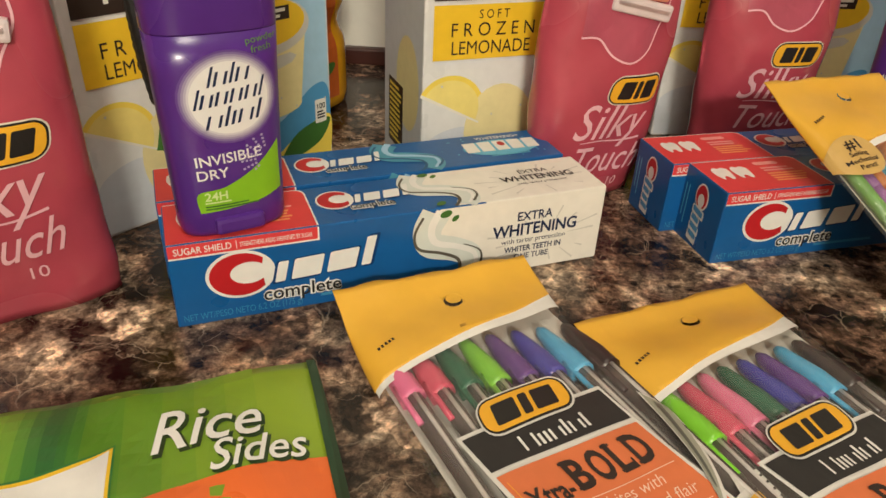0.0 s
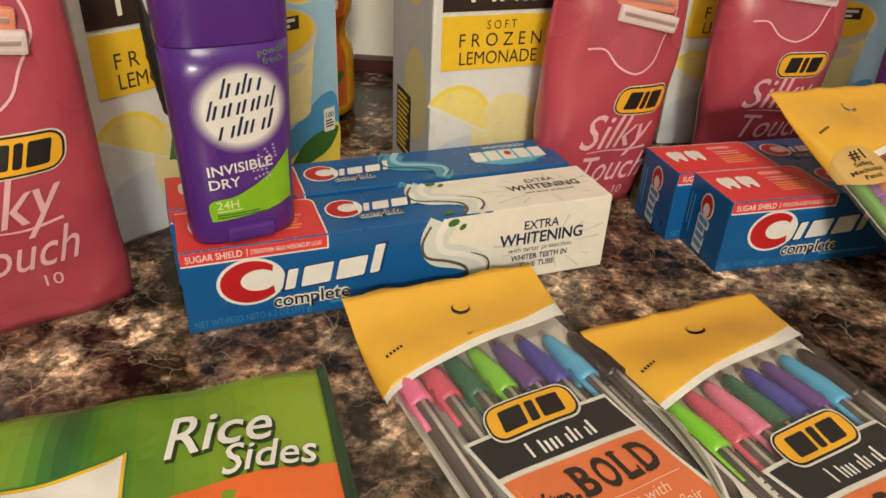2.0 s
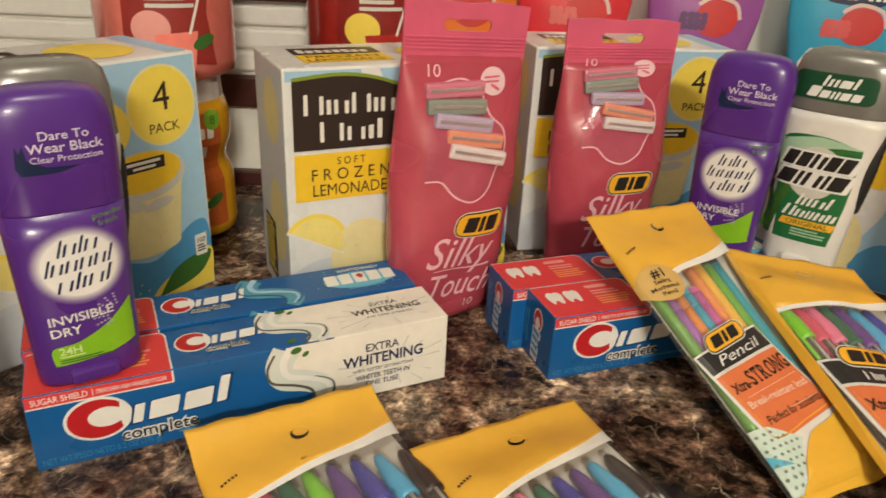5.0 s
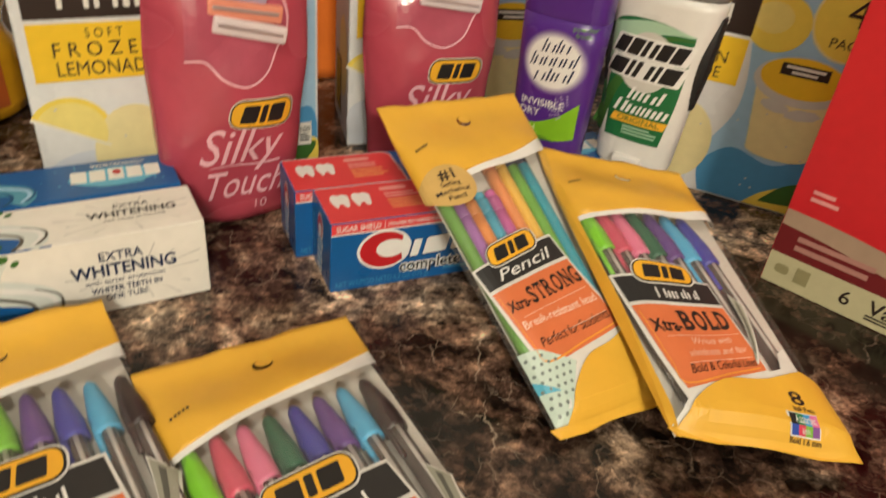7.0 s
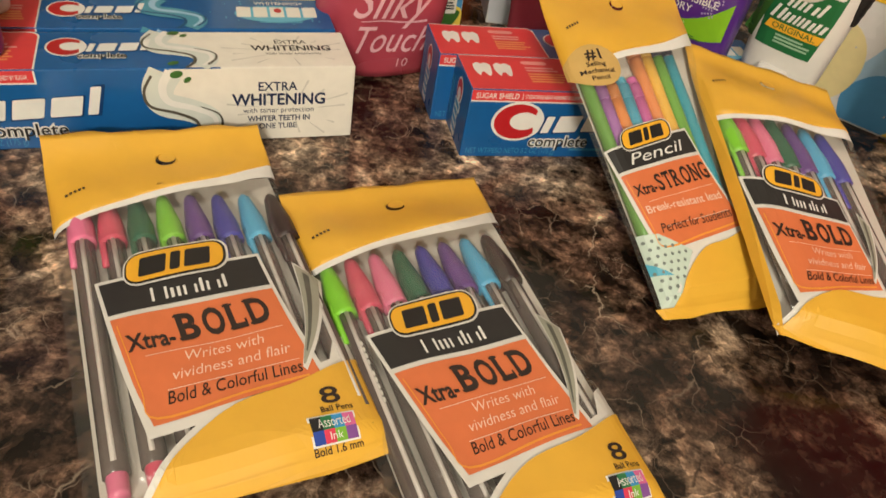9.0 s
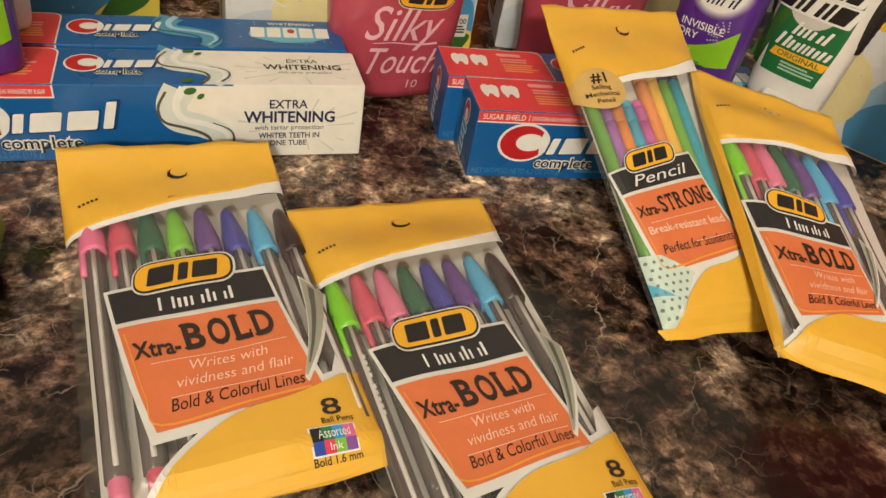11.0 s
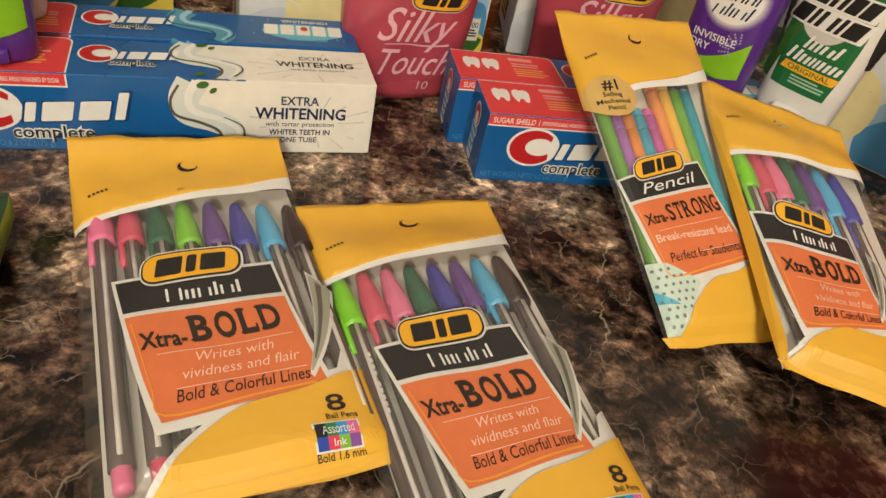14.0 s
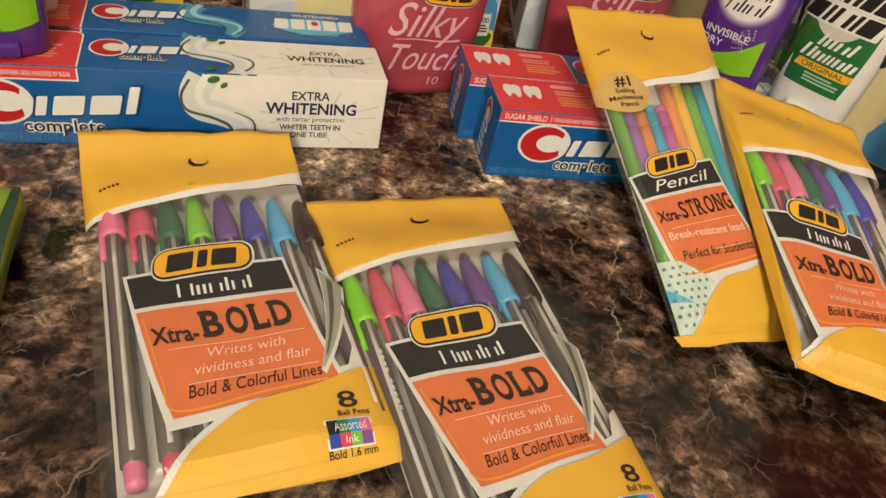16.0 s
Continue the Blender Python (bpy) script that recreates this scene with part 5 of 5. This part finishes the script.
        print_on("lettering", [fit_text("Assorted", X(0.785), X(0.90), Y(0.926), H * 0.012), fit_text("Ink", X(0.82), X(0.865), Y(0.945), H * 0.012)], TF, WHITE, pack, 0.0023)
        # printed pen beside the panel
        print_on("pen_print_rim", [ribbon(spline([(1.00, 0.515), (0.955, 0.60), (0.885, 0.685), (0.795, 0.765)], 6), 0.100, 0.012)], top, wh, pack, 0.0015, grid=g)
        print_on("pen_print", [ribbon(spline([(0.995, 0.520), (0.950, 0.60), (0.885, 0.680), (0.80, 0.755)], 6), 0.082, 0.005)], top, ink("pen_grey", (0.36, 0.36, 0.29)), pack, 0.0017, grid=g)
        print_on("pen_stripe", [ribbon(spline([(0.985, 0.530), (0.945, 0.60), (0.885, 0.675), (0.83, 0.730)], 6), 0.022, 0.004)], top, ink("pen_dark", (0.12, 0.12, 0.10)), pack, 0.0019, grid=g)
    else:
        print_on("badge", [oval(BADGE[0], BADGE[1], 0.160, 0.066, 30)], flap_top, ink("badge_gold", (0.62, 0.40, 0.13)), pack, 0.0014, grid=g)
        bx, by = BADGE[0] * W, (1 - BADGE[1]) * H
        TB = lambda x, y: flap_top(x / W, 1 - y / H)
        print_on("lettering", [fit_text("#1", bx - 0.0045, bx + 0.0045, by + 0.0035, 0.0062, bold=0.02), fit_text("Selling", bx - 0.0055, bx + 0.0055, by - 0.0008, 0.0027, bold=0.01), fit_text("Mechanical", bx - 0.0095, bx + 0.0095, by - 0.0050, 0.0027, bold=0.01), fit_text("Pencil", bx - 0.0050, bx + 0.0050, by - 0.0092, 0.0027, bold=0.01)], TB, BROWN_INK, pack, 0.0017, grid=0.006)
        print_on("grip_patch", [[(0.015, 0.790), (0.13, 0.797), (0.31, 0.852), (0.10, 0.972), (0.015, 0.972)]], flap_top, ink("mint_patch", (0.55, 0.66, 0.58)), pack, 0.0011, grid=g)
        dots = [(0.035 + 0.045 * (i % 6) + 0.02 * (i // 6 % 2), 0.812 + 0.020 * (i // 6)) for i in range(48)]
        print_on("dot_print", [oval(u, v, 0.010, 0.0045, 8) for u, v in dots if v > 0.797 + 0.28 * (u - 0.10) and v < 0.972 - 0.55 * (u - 0.09) and v < 0.965], flap_top, ink("patch_dot", (0.18, 0.22, 0.20)), pack, 0.0013)
        print_on("blue_patch", [[(0.015, 0.862), (0.10, 0.892), (0.13, 0.905), (0.015, 0.895)]], flap_top, ink("patch_blue", (0.10, 0.42, 0.58)), pack, 0.0014, grid=g)
    film = part("film", sheet_bm(flap_top, 26, 34, 0.0, 1.0, 0.10, 0.995, 0.0002), CLEAR, pack, "clear glossy film", True)
    film.visible_shadow = False
    return pack


C_PINK, C_RED, C_DGREEN, C_LIME = ("pink", (0.78, 0.19, 0.34)), ("red", (0.66, 0.08, 0.15)), ("dark_green", (0.02, 0.13, 0.07)), ("lime", (0.22, 0.60, 0.04))
C_PURPLE, C_BLUE, C_SKY, C_BLACK = ("purple", (0.13, 0.05, 0.27)), ("blue", (0.05, 0.05, 0.38)), ("sky_blue", (0.08, 0.42, 0.72)), ("black", (0.035, 0.02, 0.02))
BADGE = (0.150, 0.310)
pen_pack("pen_pack", [(-0.028, 0.303, 0.002), (0.059, 0.351, 0.003), (0.161, 0.184, 0.004), (0.0745, 0.134, 0.002)], "yellow pack of eight coloured pens lying on the counter", [C_PINK, C_RED, C_DGREEN, C_LIME, C_PURPLE, C_BLUE, C_SKY, C_BLACK], 1, curl=0.019, lab=[(0.143, 0.478), (0.765, 0.473), (0.840, 0.829), (0.241, 0.850)], mark_at=-0.035, row=(0.105, 0.94), tip=(0.135, 0.235))
pen_pack("pen_pack", [(0.082, 0.310, 0.002), (0.174, 0.3575, 0.002), (0.262, 0.181, 0.002), (0.180, 0.136, 0.002)], "yellow pack of eight coloured pens with green first", [C_LIME, C_RED, C_PINK, C_DGREEN, C_BLUE, C_PURPLE, C_SKY, C_BLACK], 2, curl=0.005, lab=[(0.132, 0.500), (0.735, 0.489), (0.832, 0.813), (0.267, 0.843)], row=(0.085, 0.88), deep=0.015, tip=(0.245, 0.225))
PENCILS = [("green", (0.15, 0.36, 0.07)), ("violet", (0.40, 0.16, 0.48)), ("orange", (0.85, 0.30, 0.08)), ("sky_blue", (0.08, 0.42, 0.62)), ("pink", (0.66, 0.14, 0.42)), ("peach", (0.84, 0.30, 0.10)), ("yellow", (0.86, 0.52, 0.08)), ("leaf_green", (0.16, 0.42, 0.06)), ("teal", (0.03, 0.34, 0.46))]
pen_pack("pencil_pack", [(0.1857, 0.4344, 0.0881), (0.2677, 0.4772, 0.0854), (0.332, 0.307, 0.004), (0.269, 0.279, 0.003)], "yellow pack of coloured mechanical pencils leaning on a box", PENCILS, 3, bulge=0.0085, curl=0.002, pencil=True, lab=[(0.030, 0.560), (0.605, 0.522), (0.792, 0.800), (0.131, 0.848)], foot_at=-0.09, row=(0.085, 0.76), deep=0.055, tip=(0.335, 0.205))
pen_pack("pen_pack", [(0.2765, 0.4370, 0.0695), (0.3625, 0.4320, 0.0600), (0.400, 0.264, 0.006), (0.3155, 0.2705, 0.0155)], "yellow pack of coloured pens leaning on the pencil pack", [C_LIME, C_RED, C_PINK, C_DGREEN, C_PURPLE, C_SKY, C_BLUE], 4, curl=0.002, tip=(0.25, 0.23), fan=0.10, strip=True, bulge=0.0105, lab=[(0.050, 0.541), (0.595, 0.535), (0.645, 0.800), (0.131, 0.888)], foot_at=-0.15, row=(0.085, 0.75), deep=0.062)

# ---- rice pouch ----
RICE = [(-0.235, 0.195, 0.012), (-0.026, 0.256, 0.020), (0.030, 0.115, 0.006), (-0.180, 0.055, 0.006)]


def rice_pouch():
    c = sum((Vector(p) for p in RICE), Vector()) / 4
    c.z = 0
    pouch = thing("rice_pouch", Matrix.Translation(c), "green and orange rice pouch lying on the counter", "food pouch")
    q = [Vector(p) for p in RICE]
    nrm = (q[3] - q[0]).cross(q[1] - q[0]).normalized()

    def point(u, v):
        cu, cv = max(0.0, min(1.0, u)), max(0.0, min(1.0, v))
        b = (q[0] * (1 - u) + q[1] * u) * (1 - v) + (q[3] * (1 - u) + q[2] * u) * v
        h = 0.010 * max(0, math.sin(math.pi * cu) * math.sin(math.pi * cv)) ** 0.6 + 0.0012 * math.sin(14 * cu + 4 * cv) - 0.006 * math.sin(math.pi * min(1, cu * 1.25)) * (1 - cv) ** 4 + 0.0008 * math.sin(30 * cu - 17 * cv)
        return b + nrm * (h + 0.001) - c

    S0 = surface(point)
    S = (lambda u, v: (S0(u, v)[0], -S0(u, v)[1])) if S0(0.5, 0.5)[1].dot(nrm) < 0 else S0
    film = lambda n, col: mat("pouch_" + n, col, 0.32, var=0.07, scale=50, bump=0.2, bscale=50)
    bm = sheet_bm(S, 40, 30)
    ext = bmesh.ops.extrude_face_region(bm, geom=bm.faces[:])
    for v in ext["geom"]:
        if isinstance(v, bmesh.types.BMVert):
            v.co.z = max(0.0004, v.co.z - 0.012)
    bmesh.ops.recalc_face_normals(bm, faces=bm.faces)
    part("pouch", bm, film("green", (0.24, 0.36, 0.022)), pouch, "", True)
    g = 0.04
    stripes = ((0.30, (0.20, 0.42, 0.04)), (0.50, (0.17, 0.38, 0.04)), (0.525, (0.10, 0.30, 0.035)), (0.545, (0.045, 0.21, 0.035)), (0.565, (0.022, 0.15, 0.035)), (0.590, (0.03, 0.18, 0.03)), (0.605, (0.055, 0.23, 0.025)),
               (0.622, (0.10, 0.27, 0.02)), (0.68, (0.13, 0.29, 0.02)), (0.74, (0.16, 0.31, 0.02)), (0.79, (0.19, 0.33, 0.021)), (0.84, (0.215, 0.345, 0.022)))
    for k, (u, col) in enumerate(stripes):
        w = (stripes[k + 1][0] if k + 1 < len(stripes) else 0.89)
        print_on("green_band", [[(u, 0.0), (w, 0.0), (w, 0.45), (u, 0.45)]], S, film("band_%d" % k, col), pouch, 0.0002, grid=g)
    org = spline([(0.55, 0.46), (0.70, 0.385), (0.76, 0.355), (0.85, 0.335), (0.985, 0.312)], 5) + [(0.985, 1.0), (0.0, 1.0), (0.0, 0.55), (0.3, 0.55)]
    print_on("orange_area", [org], S, film("orange", (0.80, 0.155, 0.03)), pouch, 0.0003, grid=g)
    lg = lambda e: spline([(0.30, 0.335 - e), (0.45, 0.318 - e), (0.56, 0.300 - e), (0.63, 0.268 - e), (0.664 + e * 0.4, 0.228 - e)], 5) + [(0.664 + e * 0.4, 0.39), (0.62, 0.45), (0.30, 0.45)]
    print_on("logo_edge", [lg(0.020)], S, film("edge", (0.03, 0.20, 0.05)), pouch, 0.0005, grid=g)
    print_on("logo_edge", [lg(0.012)], S, YELLOW, pouch, 0.0006, grid=g)
    print_on("logo_ground", [lg(0.0)], S, WHITE, pouch, 0.0008, grid=g)
    T = lambda x, y: S(x / 0.2175, 1 - y / 0.152)
    print_on("logo_word", bars(0.080, 0.078, 0.060, 0.022, 5, 0.3, 4, 0.3), T, CRIMSON, pouch, 0.0010, grid=0.008)
    shade = film("ink", (0.02, 0.05, 0.01))
    for dx, dy, mt, off, b in ((0.0008, -0.0010, shade, 0.0006, 0.040), (0, 0, WHITE, 0.0010, 0.012)):
        print_on("lettering", [text("Rice", 0.0265, 0.1560 + dx, 0.1130 + dy, shear=0.35, bold=b * 0.6, rot=5, sx=0.82)], T, mt, pouch, off, grid=0.008)
        print_on("lettering", [text("Sides", 0.0180, 0.1755 + dx, 0.1015 + dy, shear=0.35, bold=b * 0.6, rot=5, sx=0.86)], T, mt, pouch, off, grid=0.008)
    print_on("dark_seal", [[(0.985, -0.002), (1.0, 0.0), (1.0, 1.0), (0.975, 1.0)]], S, film("seal", (0.015, 0.05, 0.02)), pouch, 0.0009, grid=g)


rice_pouch()


# ---- bottles and pouches at the back ----
def lathe(profile, n=40, squash=1.0, flute=0.0, sides=0):
    rings = []
    for r, z in profile:
        ring = []
        for i in range(n):
            a = 2 * math.pi * i / n
            k = 1 + (flute * math.cos(sides * a) if sides else 0)
            ring.append((r * k * math.cos(a), r * k * squash * math.sin(a), z))
        rings.append(ring)
    return loft_bm(rings)


def round_front(radius):
    return surface(lambda x, z: (radius * math.sin(x / radius), -radius * math.cos(x / radius), z))


def juice_bottle(m, label, juice, top_label, glass, lemon):
    b = thing("juice_bottle", m, label, "juice bottle", "stacked juice bottles")
    liquid = mat("juice_" + glass, juice, 0.14, var=0.08, coat=0.4)
    prof = [(0.037, 0), (0.042, 0.004), (0.043, 0.012), (0.042, 0.048), (0.0405, 0.054), (0.0375, 0.060), (0.0365, 0.066), (0.038, 0.072), (0.0415, 0.080), (0.0425, 0.090), (0.0415, 0.104), (0.038, 0.114)]
    part("bottle", lathe(prof), liquid, b, "", True)
    part("cap", lathe([(0.037, 0.112), (0.0378, 0.114), (0.0370, 0.130), (0.0355, 0.132)], 44, 1, 0.006, 22), WHITE_PLASTIC, b, "white ribbed cap")
    lab = mat("bottle_label_" + glass, top_label, 0.4, var=0.06)
    S = lambda x, z: (lambda r: (Vector((r * math.sin(x / 0.041), -r * math.cos(x / 0.041), z)), Vector((math.sin(x / 0.041), -math.cos(x / 0.041), 0))))(radius_at(prof, z))
    print_on("label_wrap", [rect(-0.030, 0.012, 0.030, 0.106)], S, lab, b, 0.0006, grid=0.005)
    print_on("label_word", [*bars(-0.022, 0.086, 0.046, 0.010, 6, 0, 3), *bars(-0.018, 0.070, 0.036, 0.010, 5, 0, 5)], S, CREAM, b, 0.0009, grid=0.005)
    print_on("fruit_print", [oval(-0.002, 0.032, 0.016, 0.012)], S, lemon, b, 0.0009, grid=0.005)
    print_on("leaf_print", [oval(0.018, 0.034, 0.009, 0.004, 14, rot=30)], S, LEAF, b, 0.0011, grid=0.005)
    print_on("straw_print", [ribbon([(0.004, 0.038), (0.010, 0.062)], 0.002)], S, LEMON_PALE, b, 0.0010, grid=0.005)
    print_on("price_sticker", [oval(0.022, 0.1005, 0.0075, 0.0080)], S, ink("sticker_green", (0.20, 0.42, 0.03)), b, 0.0011, grid=0.004)
    print_on("lettering", [text("8", 0.010, 0.022, 0.0970, "CENTER")], S, LEAF, b, 0.0013, grid=0.004)
    return b


def radius_at(prof, z):
    for (r0, z0), (r1, z1) in zip(prof, prof[1:]):
        if z <= z1:
            return r0 + (r1 - r0) * max(0, (z - z0)) / max(1e-6, z1 - z0)
    return prof[-1][0]


def juice_jug(m, label, juice, shade, fruit, glass, word):
    j = thing("juice_jug", m, label, "juice jug", "stacked juice bottles")
    prof = [(0.042, 0), (0.048, 0.003), (0.0500, 0.012), (0.0505, 0.110), (0.0495, 0.118), (0.042, 0.134), (0.030, 0.146), (0.020, 0.152), (0.018, 0.158)]
    part("jug", lathe(prof, 48, 1.0, 0.02, 6), mat("juice_" + glass, juice, 0.15, var=0.08, coat=0.4), j, "", True)
    part("cap", lathe([(0.021, 0.156), (0.021, 0.170), (0.0195, 0.172)], 40, 1, 0.012, 20), WHITE_PLASTIC, j)
    R = 0.0516
    S = round_front(R)
    print_on("label_wrap", [[(-0.026, 0.034), (-0.024, 0.09), (0.040, 0.09), (0.034, 0.050), (0.040, 0.012), (-0.010, 0.020)]], S, mat("jug_label_" + glass, shade, 0.35, var=0.06), j, 0.0006, grid=0.005)
    print_on("fruit_print", [oval(-0.006, 0.040, 0.0135, 0.0125)], S, fruit, j, 0.0009, grid=0.005)
    print_on("glass_print", [[(-0.004, 0.036), (0.026, 0.038), (0.022, 0.010), (0.002, 0.008)]], S, mat("glass_print_" + glass, tuple(min(1, c * 1.25) for c in juice), 0.3), j, 0.0011, grid=0.005)
    print_on("leaf_print", [oval(0.030, 0.030, 0.009, 0.0045, 14, rot=25)], S, LEAF, j, 0.0013, grid=0.005)
    print_on("straw_print", [ribbon([(0.020, 0.036), (0.028, 0.060)], 0.002)], S, CREAM, j, 0.0013, grid=0.005)
    print_on("small_print", lines(-0.008, 0.062, 0.034, 0.010, 2), S, LIGHT_GREY, j, 0.0011, grid=0.005)
    print_on("label_word", bars(-0.010, 0.068, 0.044, 0.014, 6, 0.15, 3), S, word, j, 0.0011, grid=0.005)
    return j


YB = (-0.118, 0.603)
juice_bottle(pose(*YB, 0, 0, 0, 26), "yellow juice bottle with orange label and white cap", (0.72, 0.36, 0.015), (0.50, 0.11, 0.02), "yellow", LEMON)
juice_jug(pose(*YB, 0.1322, 0, 0, 14), "pink lemonade jug standing on another bottle", (0.74, 0.20, 0.16), (0.30, 0.03, 0.025), ink("pink_fruit", (0.80, 0.36, 0.32)), "pink", CREAM)
juice_bottle(pose(0.036, 0.640, 0, 0, 0, 5), "red juice bottle behind a lemonade carton", (0.30, 0.02, 0.012), (0.10, 0.02, 0.015), "red", LEMON)
juice_jug(pose(0.036, 0.640, 0.1322, 0, 0, 5), "dark red tea jug standing on another bottle", (0.36, 0.022, 0.016), (0.24, 0.016, 0.014), LEMON, "dark_red", YELLOW)


def drink_pouch(m, label, col, nm, berry):
    p = thing("drink_pouch", m, label, "drink pouch", "drink pouches")
    W = lambda z: 0.110 - 0.018 * math.exp(-((z - 0.135) / 0.035) ** 2) - 0.010 * max(0, z - 0.20) / 0.05
    D = lambda z: max(0.004, 0.050 * (1 - z / 0.25) ** 0.7)
    film = mat("pouch_film_" + nm, col, 0.22, var=0.08, scale=40, bump=0.25, bscale=50, coat=0.2)
    part("pouch", loft_bm([super_ring(W(z), D(z), z, 36, 2.3) for z in [0.245 * k / 26 for k in range(27)]]), film, p, "", True)
    def point(x, z):
        q = min(0.98, abs(2 * x / W(z)))
        return (x, -D(z) / 2 * (1 - q ** 2.3) ** (1 / 2.3), z)
    S = surface(point)
    print_on("logo_border", [[(-0.034, 0.226), (-0.036, 0.205), (-0.020, 0.196), (0.018, 0.192), (0.036, 0.200), (0.036, 0.226)]], S, NAVY, p, 0.0004, grid=0.006)
    print_on("logo_word", marks("lOOl Oil", -0.031, 0.031, 0.199, 0.020, 0.0042, 0.08), S, WHITE, p, 0.0007, grid=0.006)
    print_on("round_print", [oval(0.010, 0.176, 0.020, 0.017)], S, ink("pitcher_red", (0.62, 0.05, 0.05)), p, 0.0005, grid=0.006)
    print_on("splash_print", [ribbon(spline([(-0.008, 0.188), (0.006, 0.195), (0.026, 0.190), (0.032, 0.176)]), 0.0035)], S, ink("splash", (0.75, 0.55, 0.52)), p, 0.0007, grid=0.006)
    rnd = random.Random(len(nm))
    print_on("berry_print", [oval(-0.020 + 0.006 * (i % 4) + rnd.uniform(-0.001, 0.001), 0.168 + 0.005 * (i // 4), 0.0036, 0.0034, 12) for i in range(12)], S, berry, p, 0.0006, grid=0.006)
    return p


drink_pouch(pose(0.114, 0.735, 0, 0, 0, 4), "orange foil drink pouch at the back", (0.86, 0.21, 0.03), "orange", ink("berry_a", (0.70, 0.12, 0.04)))
drink_pouch(pose(0.222, 0.738, 0, 0, 0, -2), "red foil drink pouch at the back", (0.74, 0.045, 0.06), "red", ink("berry_b", (0.74, 0.16, 0.15)))
drink_pouch(pose(0.348, 0.742, 0, 0, 0, -6), "purple foil drink pouch at the back", (0.34, 0.10, 0.36), "purple", ink("berry_c", (0.14, 0.06, 0.18)))
drink_pouch(pose(0.482, 0.730, 0, 0, 0, -14), "blue foil drink pouch at the back", (0.05, 0.38, 0.60), "blue", ink("berry_d", (0.70, 0.10, 0.10)))

# ---- dark blue bottle ----
blue_b = thing("detergent_bottle", pose(0.630, 0.700, 0, 0, 0, -30), "dark blue plastic bottle with paler label", "bottle")
bp_ = [(0.050, 0), (0.056, 0.004), (0.058, 0.03), (0.058, 0.10), (0.052, 0.15), (0.056, 0.19), (0.058, 0.23), (0.050, 0.262), (0.030, 0.276), (0.020, 0.28)]
part("bottle", lathe(bp_, 44, 0.72), mat("dark_blue_plastic", (0.012, 0.035, 0.20), 0.25, var=0.05), blue_b, "", True)
part("cap", lathe([(0.022, 0.279), (0.023, 0.282), (0.023, 0.302), (0.021, 0.305)], 40, 1, 0.015, 18), mat("cap_blue", (0.02, 0.06, 0.30), 0.3), blue_b)
bS = surface(lambda x, z: (0.0595 * math.sin(x / 0.0595), -0.0595 * 0.74 * math.cos(x / 0.0595), z))
print_on("label_word", bars(-0.030, 0.165, 0.060, 0.030, 5, 0.1, 2, 0.35), bS, ink("cyan", (0.02, 0.25, 0.50)), blue_b, 0.001, grid=0.006)
